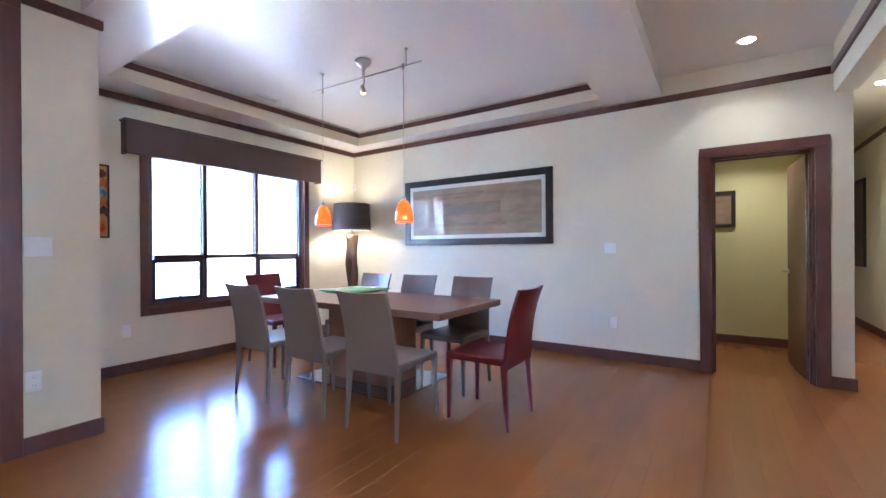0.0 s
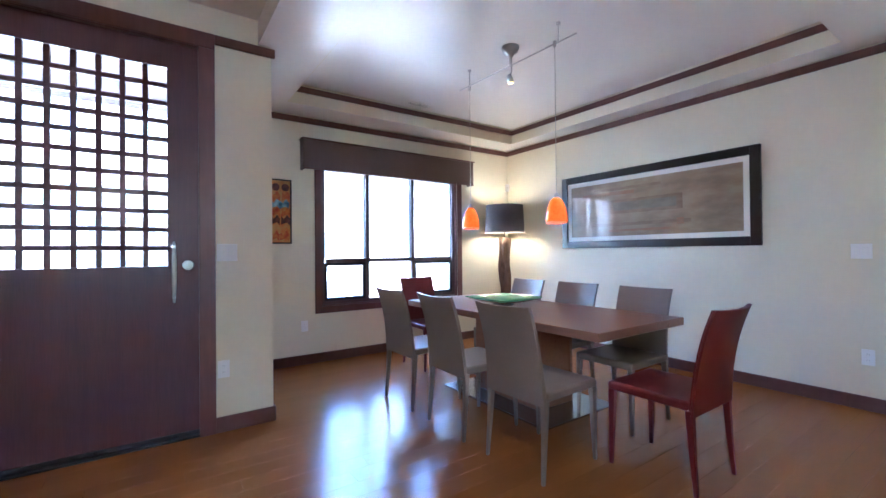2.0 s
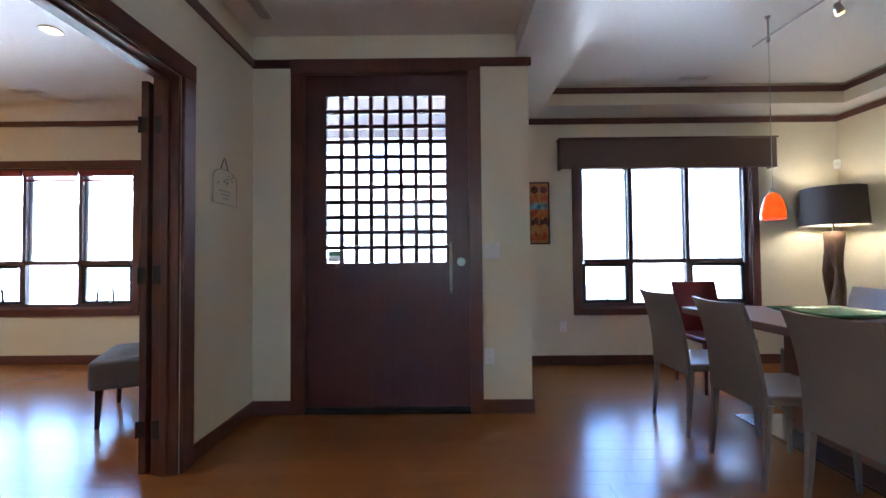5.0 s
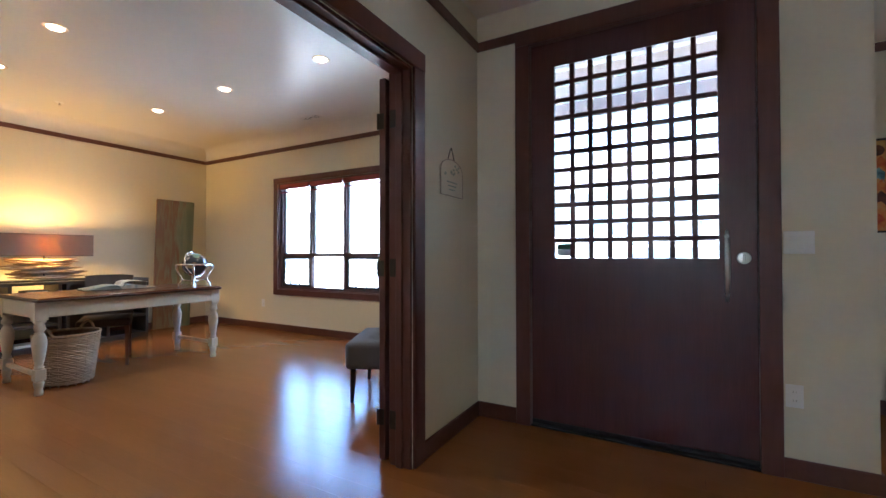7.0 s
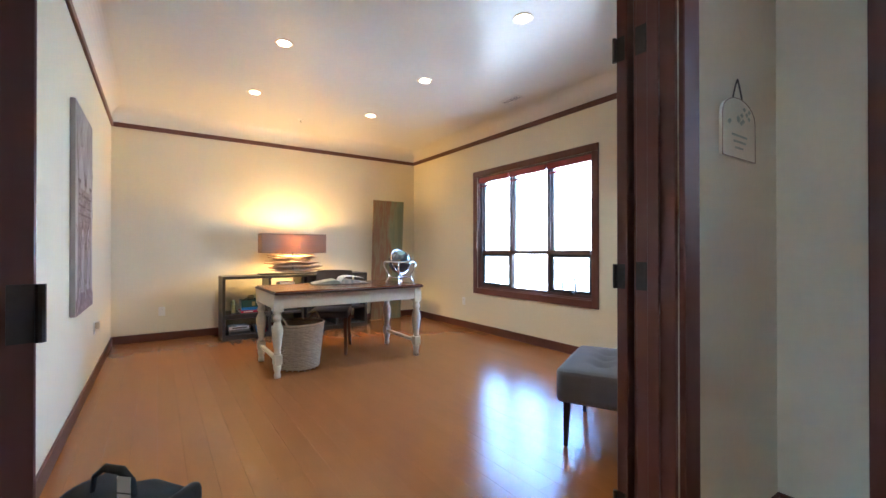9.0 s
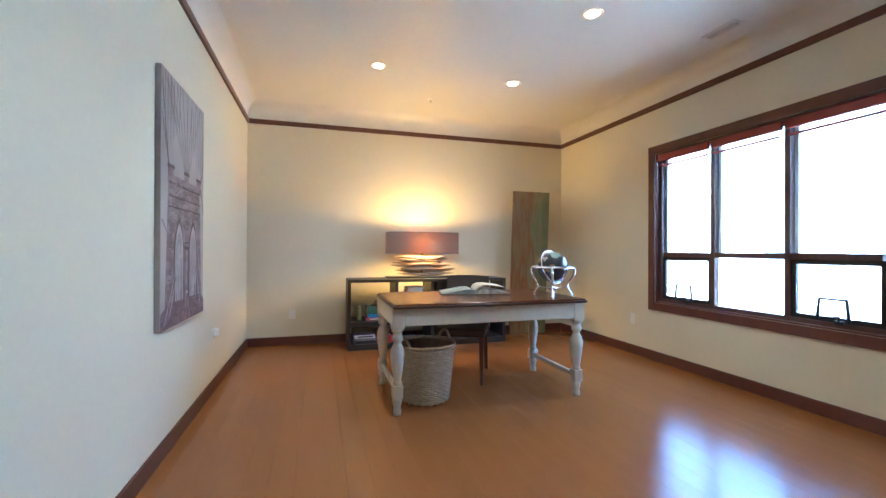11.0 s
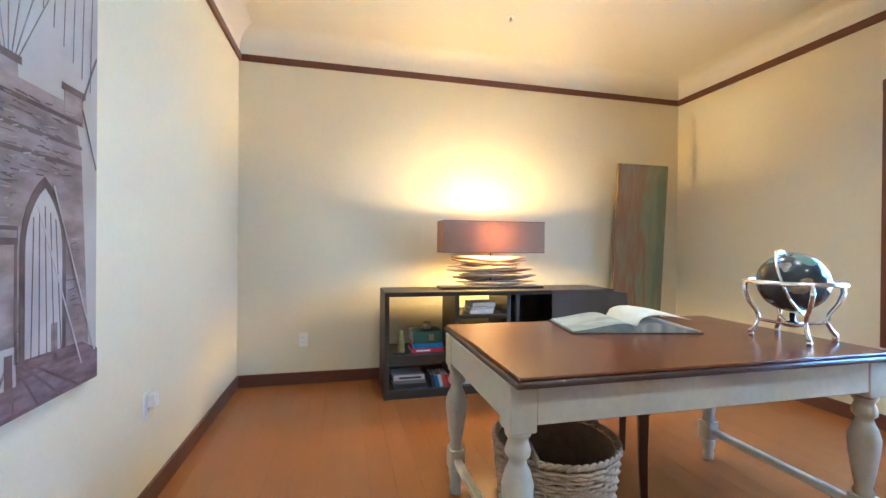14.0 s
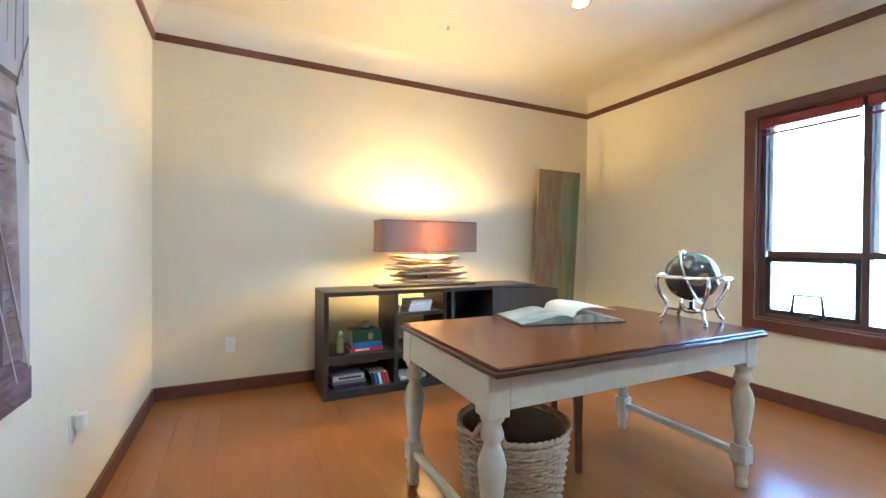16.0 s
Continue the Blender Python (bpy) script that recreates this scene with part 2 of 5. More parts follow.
wall("wall_front_door", "x", XW - 0.15, XW, YS_NOOK, YJ, 0, ZC, [(-0.675, 0.61, 0, 2.63)])
wall("wall_return", "y", YJ - 0.14, YJ, XD - 0.15, XW - 0.15, 0, ZC)
wall("wall_dining_window", "x", XD - 0.15, XD, YJ, YN + 0.14, 0, ZT, [(1.905, 3.815, 0.62, 2.22)])
wall("wall_north", "y", YN, YN + 0.14, XD, 1.0, 0, ZC, [(0.003, 0.757, 0, 2.06)])
wall("wall_office_north", "y", YS_NOOK - 0.14, YS_NOOK, XO - 0.15, 3.2, 0, ZCO, [(-2.48, -0.815, 0, 2.218)])
wall("wall_office_window", "x", XO - 0.15, XO, YS - 0.14, YS_NOOK - 0.14, 0, ZCO, [(-5.19, -3.202, 0.638, 2.276)])
wall("wall_office_south", "y", YS - 0.14, YS, XO, XE + 0.14, 0, ZCO)
wall("wall_office_east", "x", XE, XE + 0.14, YS, YS_NOOK - 0.14, 0, ZCO)
# unseen closing wall; its opening is added to let sky light into the entry
wall("wall_entry_east", "x", 3.2, 3.34, YS_NOOK - 0.14, 8.2, 0, ZC, [(-0.4, 0.7, 1.3, 2.2)])
wall("wall_hall_west", "x", 0.93, 1.0, YN + 0.14, 10.6, 0, ZC)
wall("wall_side_room_north", "y", 6.4, 6.54, -2.0, 0.91, 0, ZC, material="wall_olive", label="olive yellow painted wall")
wall("wall_side_room_west", "x", -2.14, -2.0, 4.929, 6.54, 0, ZC, material="wall_olive", label="olive yellow painted wall")
wall("wall_side_room_east", "x", 0.91, 0.93, YN + 0.14, 6.6, 0, ZC, material="wall_olive", label="olive yellow painted wall")

structure(part("ceiling_entry", boxes((XW - 0.15, YS_NOOK, ZC, 3.34, 0.98, ZC + 0.12), (-0.41, 0.98, ZC, 3.34, 10.8, ZC + 0.12)), "ceil"), "off-white textured plaster ceiling", "ceiling")
structure(part("ceiling_side_room", boxes((-2.14, YN + 0.14, ZC - 0.3, 0.91, 6.54, ZC - 0.18)), "wall_olive"), "pale olive painted ceiling", "ceiling")
structure(part("ceiling_tray", boxes((XD - 0.15, 0.9, ZT, -0.3, YN + 0.14, ZT + 0.12)), "ceil"), "white textured plaster tray ceiling", "ceiling")
soffit = bmesh.new()
for b in ((XD, 0.98, ZS, -0.41, TS, ZT), (XD, TN, ZS, -0.41, YN, ZT), (XD, TS, ZS, TW, TN, ZT), (TE, TS, ZS, -0.41, TN, ZT)):
    box(soffit, *b)
structure(part("ceiling_soffit", soffit, "ceil"), "white plaster soffit round the tray ceiling", "ceiling")
structure(part("tray_face", boxes((TW, TS, ZS + 0.002, TW + 0.006, TN, ZT), (TW + 0.006, TN - 0.006, ZS + 0.002, TE, TN, ZT), (TW + 0.006, TS, ZS + 0.002, TE, TS + 0.006, ZT)), "wall"), "cream painted upright face of the tray ceiling", "ceiling")
structure(part("ceiling_office", boxes((XO - 0.15, YS - 0.14, ZCO, XE + 0.14, YS_NOOK, ZCO + 0.12)), "ceil"), "off-white plaster ceiling of the office", "ceiling")
structure(part("wall_header", boxes((0.88, YS_NOOK, 2.5, 1.03, YN, ZC)), "wall"), "cream plaster header beam", "wall")
wall("wall_hall_east", "x", 1.85, 1.99, 5.6, 10.6, 0, ZC)
wall("wall_hall_end", "y", 10.6, 10.74, 0.948, 1.99, 0, ZC)


def cove(name, x0, y0, x1, y1, side, z0, z1, r):
    """A concave plaster band from z0 on a wall up into the ceiling at z1, along (x0, y0)-(x1, y1), standing out towards side."""
    prof = [(0.0, z0), (0.006, z0), (0.006, z1 - r)] + [(0.006 + r - r * math.cos(q), z1 - r + r * math.sin(q)) for q in [k * math.pi / 20 for k in range(1, 10)]] + [(r + 0.006, z1 - 0.001), (0.0, z1 - 0.001)]
    bm = bmesh.new()
    ends = [[bm.verts.new((x + side[0] * o, y + side[1] * o, z)) for o, z in prof] for x, y in ((x0, y0), (x1, y1))]
    n = len(prof)
    for k in range(n):
        bm.faces.new((ends[0][k], ends[0][(k + 1) % n], ends[1][(k + 1) % n], ends[1][k]))
    bm.faces.new(ends[0][::-1])
    bm.faces.new(ends[1])
    return structure(part(name, bm, "ceil"), "off-white plaster cove above the picture rail", "ceiling")


# ---- trim ----
def rail(name, x0, y0, x1, y1, z0=2.665, z1=2.73, d=0.022, side=(0, 0), label="dark stained picture rail on the wall"):
    """A rail along a wall face from (x0, y0) to (x1, y1), standing out towards side."""
    bm = boxes((min(x0, x1, x0 + side[0] * d), min(y0, y1, y0 + side[1] * d), z0, max(x0, x1, x0 + side[0] * d), max(y0, y1, y0 + side[1] * d), z1), bev=0.004)
    return structure(part(name, bm, "trim_h"), label, "trim")


def base(x0, y0, x1, y1, side):
    return rail("baseboard", x0, y0, x1, y1, 0, 0.105, 0.016, side, "dark stained wooden baseboard")


E_, W_, N_, S_ = (1, 0), (-1, 0), (0, 1), (0, -1)
rail("picture_rail", XW, YS_NOOK, XW, -0.768, side=E_)
rail("picture_rail", XW, 0.698, XW, YJ + 0.022, side=E_)
rail("picture_rail", XW + 0.022, YS_NOOK, 3.2, YS_NOOK, side=N_)
rail("picture_rail", XD, YJ, XD, YN, side=E_)
rail("picture_rail", XD + 0.022, YN, 0.88, YN, side=S_)
rail("picture_rail", 0.88, YS_NOOK, 0.88, YN - 0.022, side=W_)
rail("picture_rail", 1.85, 5.6, 1.85, 10.6, side=W_)
rail("picture_rail", TW + 0.006, TS + 0.006, TW + 0.006, TN - 0.006, 2.862, 2.922, side=E_)
rail("picture_rail", TW + 0.028, TN - 0.006, TE, TN - 0.006, 2.862, 2.922, side=S_)
rail("picture_rail", TW + 0.028, TS + 0.006, TE, TS + 0.006, 2.862, 2.922, side=N_)
ZR = 2.765
rail("picture_rail", XO, YS, XO, YS_NOOK - 0.14, ZR, ZR + 0.06, side=E_)
rail("picture_rail", XO + 0.022, YS, XE - 0.022, YS, ZR, ZR + 0.06, d=0.01, side=N_)
rail("picture_rail", XE, YS, XE, YS_NOOK - 0.14, ZR, ZR + 0.06, side=W_)
rail("picture_rail", XO + 0.022, YS_NOOK - 0.14, XE - 0.022, YS_NOOK - 0.14, ZR, ZR + 0.06, side=S_)
cove("ceiling_cove", XO, YS, XO, YS_NOOK - 0.14, E_, ZR + 0.059, ZCO, 0.15)
cove("ceiling_cove", XE, YS, XE, YS_NOOK - 0.14, W_, ZR + 0.059, ZCO, 0.15)
cove("ceiling_cove", XO, YS, XE, YS, N_, ZR + 0.059, ZCO, 0.15)
cove("ceiling_cove", XO, YS_NOOK - 0.14, XE, YS_NOOK - 0.14, S_, ZR + 0.059, ZCO, 0.15)
base(XW, YS_NOOK, XW, -0.768, E_)
base(XW, 0.698, XW, YJ + 0.016, E_)
base(XW + 0.016, YS_NOOK, -2.585, YS_NOOK, N_)
base(-0.71, YS_NOOK, 3.2, YS_NOOK, N_)
base(XD, YJ, XD, YN, E_)
base(XD + 0.016, YN, -0.092, YN, S_)
base(0.852, YN, 1.016, YN, S_)
base(1.0, YN, 1.0, YN + 0.14, E_)
base(XD + 0.016, YJ, XW, YJ, N_)
base(1.85, 5.6, 1.85, 10.6, W_)
base(XO, YS, XO, YS_NOOK - 0.14, E_)
base(XO + 0.016, YS, XE - 0.016, YS, N_)
base(XE, YS, XE, YS_NOOK - 0.14, W_)
base(XO + 0.016, YS_NOOK - 0.14, -2.58, YS_NOOK - 0.14, S_)
base(-2.0, 6.4, 0.91, 6.4, S_)


def casing(name, axis, face, out, a0, a1, z0, z1, w, head=None, sill=False, material="trim", d=0.02):
    """Flat boards round an opening a0..a1, z0..z1 on the wall plane 'face', standing out by d towards out."""
    top = head if head else w
    pieces = [("jamb_board", a0 - w, a0, z0 - (w if sill else 0), z1), ("jamb_board", a1, a1 + w, z0 - (w if sill else 0), z1), ("head_board", a0 - w, a1 + w, z1, z1 + top)]
    if sill:
        pieces.append(("sill_board", a0, a1, z0 - w, z0))
    root = thing(name, Matrix(), "dark stained wooden casing boards", "trim", kind="structure")
    for n, b0, b1, c0, c1 in pieces:
        e = face + out * (d + (0.003 if n == "head_board" else 0))
        bx = (min(face, e), b0, c0, max(face, e), b1, c1) if axis == "x" else (b0, min(face, e), c0, b1, max(face, e), c1)
        part(n, boxes(bx, bev=0.003), material, root)
    return root


casing("trim_front_door", "x", XW, 1, -0.67, 0.60, 0, 2.625, 0.098, 0.105)
casing("trim_side_door", "y", YN, -1, 0.003, 0.757, 0, 2.06, 0.095)
casing("trim_office_door", "y", YS_NOOK, 1, -2.48, -0.815, 0, 2.218, 0.105)
casing("trim_office_door", "y", YS_NOOK - 0.14, -1, -2.48, -0.815, 0, 2.218, 0.1)
casing("trim_dining_window", "x", XD, 1, 1.905, 3.815, 0.62, 2.22, 0.075, sill=True)
casing("trim_office_window", "x", XO, 1, -5.19, -3.202, 0.638, 2.276, 0.083, sill=True)


def lining(name, axis, p0, p1, a0, a1, z1, z0=None, t=0.02, stop=0.0):
    """Boards that line an opening's reveal."""
    root = thing(name, Matrix(), "dark stained wooden jamb lining", "trim", kind="structure")
    lo = z0 if z0 is not None else 0.0
    bs = [("side_lining", a0, a0 + t, lo, z1), ("side_lining", a1 - t, a1, lo, z1), ("head_lining", a0 + t, a1 - t, z1 - t, z1)]
    if z0 is not None:
        bs.append(("sill_lining", a0 + t, a1 - t, z0, z0 + t))
    if stop:
        m = (p0 + p1) / 2
        for b in ((a0 + t, a0 + t + 0.014, lo, z1 - t), (a1 - t - 0.014, a1 - t, lo, z1 - t), (a0 + t, a1 - t, z1 - t - 0.014, z1 - t)):
            part("door_stop", boxes((m - 0.02, b[0], b[2], m + 0.02, b[1], b[3]) if axis == "x" else (b[0], m - 0.02, b[2], b[1], m + 0.02, b[3]), bev=0.002), "trim", root)
    for n, b0, b1, c0, c1 in bs:
        part(n, boxes((p0, b0, c0, p1, b1, c1) if axis == "x" else (b0, p0, c0, b1, p1, c1), bev=0.002), "trim", root)
    return root


lining("trim_front_jamb", "x", XW - 0.15, XW - 0.002, -0.675, 0.61, 2.63, t=0.006)
lining("trim_side_jamb", "y", YN + 0.002, YN + 0.138, 0.003, 0.757, 2.06, stop=0.014)
lining("trim_office_jamb", "y", YS_NOOK - 0.138, YS_NOOK - 0.002, -2.48, -0.815, 2.218, stop=0.014)
lining("trim_dining_reveal", "x", XD - 0.15, XD - 0.002, 1.905, 3.815, 2.22, 0.62, t=0.015)
lining("trim_office_reveal", "x", XO - 0.15, XO - 0.002, -5.19, -3.202, 2.276, 0.638, t=0.015)


# ---- front door ----
def front_door():
    root = thing("door_1", pose(XW - 0.06, 0, 0), "closed dark mahogany entry door with gridded glass upper half", "door", kind="structure")
    y0, y1, g0, g1, h0, h1 = -0.668, 0.603, -0.51, 0.425, 1.15, 2.457
    part("slab", boxes((-0.022, y0, 0.012, 0.022, y1, h0), (-0.022, y0, h1, 0.022, y1, 2.6235), (-0.022, y0, h0, 0.022, g0, h1), (-0.022, g1, h0, 0.022, y1, h1)), "door", root)
    nx, nz, w = 8, 11, 0.031
    for k in range(1, nx):
        y = g0 + (g1 - g0) * k / nx
        part("grille_bar", boxes((-0.02, y - w / 2, h0, 0.016, y + w / 2, h1), bev=0.003), "door", root)
    for k in range(1, nz):
        z = h0 + (h1 - h0) * k / nz
        part("grille_bar", boxes((-0.019, g0, z - w / 2, 0.0175, g1, z + w / 2), bev=0.003), "door", root)
    pane = part("glass_pane", boxes((-0.008, g0, h0, -0.003, g1, h1)), "glass", root, "clear glass pane behind the grille")
    pane.visible_shadow = False
    # long curved pull handle
    pts = [(0.03 + 0.045 * math.sin(math.pi * k / 12), 0.46, 0.908 + 0.40 * k / 12) for k in range(13)]
    part("pull_handle", tube(pts, [0.007 + 0.007 * math.sin(math.pi * k / 12) for k in range(13)], 10), "metal", root, "long curved satin nickel pull handle", smooth=True)
    for z in (0.945, 1.275):
        part("handle_post", lathe([(0.011, 0.0), (0.011, 0.04)], 12, m=pose(0.02, 0.46, z, 0, 90, 0)), "metal", root)
    lock = part("deadbolt", lathe([(0.034, 0.0), (0.034, 0.008), (0.028, 0.014), (0.012, 0.016)], 20, m=pose(0.022, 0.54, 1.152, 0, 90, 0)), "metal", root, "round satin nickel deadbolt")
    part("thumb_turn", boxes((0.036, 0.535, 1.135, 0.05, 0.545, 1.169), bev=0.003), "metal", lock)
    part("threshold", boxes((-0.06, y0, 0.001, 0.07, y1, 0.012), bev=0.003), "winblack", root, "dark metal threshold")
    part("sweep", boxes((0.0225, y0, 0.014, 0.028, y1, 0.04)), "winblack", root)
    part("sticker", boxes((-0.002, g0 + 0.012, h0 + 0.012, 0.0, g0 + 0.10, h0 + 0.055)), "paper", root, "white and green alarm sticker")
    part("sticker_band", boxes((-0.002, g0 + 0.012, h0 + 0.0555, 0.0, g0 + 0.10, h0 + 0.095)), "sticker_green", root)


M["sticker_green"] = mat("sticker_green", (0.03, 0.12, 0.05), 0.5, var=0.05)
front_door()


# ---- interior doors ----
def lever(parent, x, y, z, out, along):
    """A lever handle on a door face: rose, neck and lever; out: normal side, along: side the lever points to."""
    rose = part("rose", lathe([(0.027, 0), (0.027, 0.007), (0.02, 0.01)], 20, m=pose(x, y, z, -90 * out, 0, 0)), "metal", parent, "satin nickel rose")
    part("lever_handle", tube([(x, y, z), (x, y + out * 0.05, z), (x + along * 0.02, y + out * 0.056, z), (x + along * 0.105, y + out * 0.056, z + 0.004), (x + along * 0.122, y + out * 0.05, z + 0.004), (x + along * 0.128, y + out * 0.038, z + 0.004), (x + along * 0.122, y + out * 0.024, z + 0.004)], [0.009, 0.009, 0.01, 0.0095, 0.0095, 0.0095, 0.009], 10), "metal", rose, smooth=True)


def door_leaf(name, m, w, h, t, side, label, material, hand=0.95):
    """A leaf hinged at its origin, running along +x, w wide."""
    root = thing(name, m, label, "door", kind="structure")
    part("slab", boxes((0.003, -t / 2, 0.008, w, t / 2, h), bev=0.003), material, root)
    for out in (1, -1):
        lever(root, w - 0.06, out * t / 2, hand, out, -1)
    part("latch_plate", boxes((w, -0.012, hand - 0.04, w + 0.002, 0.012, hand + 0.04)), "metal", root)
    for z in (0.25, h / 2, h - 0.25):
        hinge = part("hinge", tube([(-0.004, side * (t / 2 + 0.004), z - 0.045), (-0.004, side * (t / 2 + 0.004), z + 0.045)], 0.007, 10), "bronze", root, "dark metal butt hinge")
        part("hinge_leaf", boxes((0.0, -side * 0.012, z - 0.045, 0.0032, side * (t / 2), z + 0.045)), "bronze", hinge)
    return root


door_leaf("door_2", pose(0.735, YN + 0.155, 0, 0, 0, 94), 0.73, 2.035, 0.04, -1, "open brown wooden interior door with lever handle", "door_oak")
door_leaf("door_3", pose(-2.465, YS_NOOK - 0.198, 0, 0, 0, 183), 0.83, 2.19, 0.042, 1, "dark stained office door leaf standing open", "trim", 1.02)
door_leaf("door_4", pose(-0.872, YS_NOOK - 0.178, 0, 0, 0, -75), 0.83, 2.19, 0.042, -1, "dark stained office door leaf open against the wall", "trim", 0.95)
for x, dx in ((-2.46, 0.003), (-0.835, -0.003)):
    for z in (0.25, 1.1, 1.94):
        structure(part("hinge_plate", boxes((x, YS_NOOK - 0.138, z - 0.05, x + dx, YS_NOOK - 0.098, z + 0.05)), "bronze"), "dark metal hinge plate on the jamb", "hinge")


# ---- windows ----
def window(name, m, w, h, split, label, cranks, mullions):
    """A window of three lights over three, width w along local x, height h, transom at split; local y points outside."""
    root = thing(name, m, label, "window", kind="structure")
    f, d0, d1 = 0.035, 0.045, 0.11
    part("window_frame", boxes((0, d0, 0, f, d1, h), (w - f, d0, 0, w, d1, h), (f, d0, 0, w - f, d1, f), (f, d0, h - f, w - f, d1, h)), "winframe", root)
    xs = [f, *mullions, w - f]
    for x in xs[1:3]:
        part("mullion", boxes((x - 0.022, d0 - 0.004, f, x + 0.022, d1, h - f), bev=0.003), "winframe", root)
    for a, b in zip(xs, xs[1:]):
        part("transom", boxes((a + 0.022, d0 - 0.002, split - 0.025, b - 0.022, d1, split + 0.025), bev=0.003), "winframe", root)
    for k, (a, b) in enumerate(zip(xs, xs[1:])):
        a, b = a + (0 if k == 0 else 0.022), b - (0 if k == 2 else 0.022)
        s = 0.012
        # pale outer stop of the upper light, seen beyond the dark frame
        part("outer_stop", boxes((a, d1 - 0.012, split + 0.025, a + 0.03, d1 + 0.03, h - f), (b - 0.012, d1 - 0.012, split + 0.025, b, d1 + 0.03, h - f)), "winvinyl", root, "pale outer window stop")
        up = part("pane", boxes((a, 0.085, split + 0.025, b, 0.09, h - f)), "glass", root)
        up.visible_shadow = False
        if k != 1:
            e = 0.036
            sash = part("sash", boxes((a, d0 + 0.012, f, a + e, d1 - 0.02, split - 0.025), (b - e, d0 + 0.012, f, b, d1 - 0.02, split - 0.025), (a + e, d0 + 0.012, f, b - e, d1 - 0.02, f + e), (a + e, d0 + 0.012, split - 0.025 - e, b - e, d1 - 0.02, split - 0.025)), "winblack", root, "dark awning sash")
            lo = part("pane", boxes((a + e, 0.07, f + e, b - e, 0.075, split - 0.025 - e)), "glass", sash)
            if cranks:
                c = (a + b) / 2
                pts = [(c - 0.1, 0.03, f + 0.012), (c - 0.085, 0.03, f + 0.17), (c + 0.085, 0.03, f + 0.17), (c + 0.1, 0.03, f + 0.012)]
                part("screen_bail", tube(pts, 0.013, 6), "winblack", root, "dark wire screen handle")
                crank = part("crank", boxes((c + 0.01, 0.012, f - 0.012, c + 0.07, 0.05, f + 0.02), bev=0.006), "winblack", root)
                part("crank_arm", tube([(c + 0.04, 0.02, f + 0.015), (c + 0.05, 0.012, f + 0.05), (c + 0.015, 0.008, f + 0.045)], 0.007, 8), "winblack", crank)
            else:
                c = (a + b) / 2
                part("crank", tube([(c - 0.04, 0.035, f + 0.01), (c, 0.03, f + 0.045), (c + 0.03, 0.03, f + 0.03), (c + 0.05, 0.03, f + 0.008)], 0.008, 8), "winblack", root)
        else:
            lo = part("pane", boxes((a, 0.085, f, b, 0.09, split - 0.025)), "glass", root)
        lo.visible_shadow = False
    return root


window("window_1", pose(XD, 1.92, 0.635, 0, 0, 90), 1.88, 1.57, 0.50, "three-light bronze-framed dining window in bright daylight", False, (0.572, 1.212))
window("window_2", pose(XO, -5.175, 0.653, 0, 0, 90), 1.958, 1.608, 0.515, "three-light bronze-framed office window in bright daylight", True, (0.646, 1.31))


# stands out of view, added to brighten the door nook with sky light
window("window_added", pose(3.2, 0.7, 1.3, 0, 0, -90), 1.1, 0.9, 0.3, "small bronze-framed window, added out of view to light the entry", False, (0.38, 0.72))


def valance():
    root = thing("valance", pose(XD, 0, 0), "brown upholstered box valance over the window", "valance")
    y0, y1, z0, z1, d = 1.675, 4.02, 2.145, 2.465, 0.125
    part("front_board", boxes((d - 0.025, y0, z0, d, y1, z1), bev=0.004), "valance", root)
    part("end_board", boxes((0.0, y0, z0, d - 0.025, y0 + 0.025, z1), bev=0.003), "valance", root)
    part("end_board", boxes((0.0, y1 - 0.025, z0, d - 0.025, y1, z1), bev=0.003), "valance", root)
    part("top_cap", boxes((0.0, y0 - 0.015, z1, d + 0.015, y1 + 0.015, z1 + 0.015), bev=0.004), "trim_h", root, "dark wooden cap strip")
    part("bottom_bead", boxes((d, y0, z0, d + 0.006, y1, z0 + 0.012), bev=0.002), "trim_h", root)


M["valance"] = mat("valance_brown", (0.115, 0.07, 0.058), 0.6, var=0.1, scale=3, fine=60, bump=0.1)
valance()


def roller_blind():
    root = thing("roller_blind", pose(XO - 0.03, 0, 0), "raised dark red roller blinds at the window head", "blind")
    for a, b in ((-5.17, -4.55), (-4.52, -3.89), (-3.86, -3.22)):
        part("head_rail", boxes((-0.012, a, 2.185, 0.026, b, 2.258), bev=0.006), "blind_red", root)
        part("bottom_rail", boxes((0.0, a + 0.01, 2.125, 0.016, b - 0.01, 2.145), bev=0.003), "blind_red", root)


roller_blind()


# ---- wall plates ----
def plate(name, m, w, h, kind, label, category):
    root = thing(name, m, label, category)
    part("cover", boxes((-w / 2, -0.006, -h / 2, w / 2, 0, h / 2), bev=0.003), "plate", root)
    n = max(1, round(w / 0.055)) if kind == "switch" else 1
    for k in range(n):
        c = (k - (n - 1) / 2) * 0.046
        if kind == "switch":
            part("rocker", boxes((c - 0.015, -0.009, -0.032, c + 0.015, -0.006, 0.032), bev=0.0015), "plate", root)
        else:
            for z in (-0.022, 0.022):
                soc = part("socket", boxes((-0.016, -0.008, z - 0.014, 0.016, -0.006, z + 0.014), bev=0.001), "plate", root)
                for s in (-0.006, 0.006):
                    part("slot", boxes((s - 0.001, -0.0085, z - 0.005, s + 0.001, -0.0079, z + 0.005)), "plate_slot", soc)
    return root


def on(face, x, y, z):
    """The pose of a plate on a wall that faces n, s, e or w."""
    return pose(x, y, z, 0, 0, {"s": 0, "e": 90, "n": 180, "w": -90}[face])


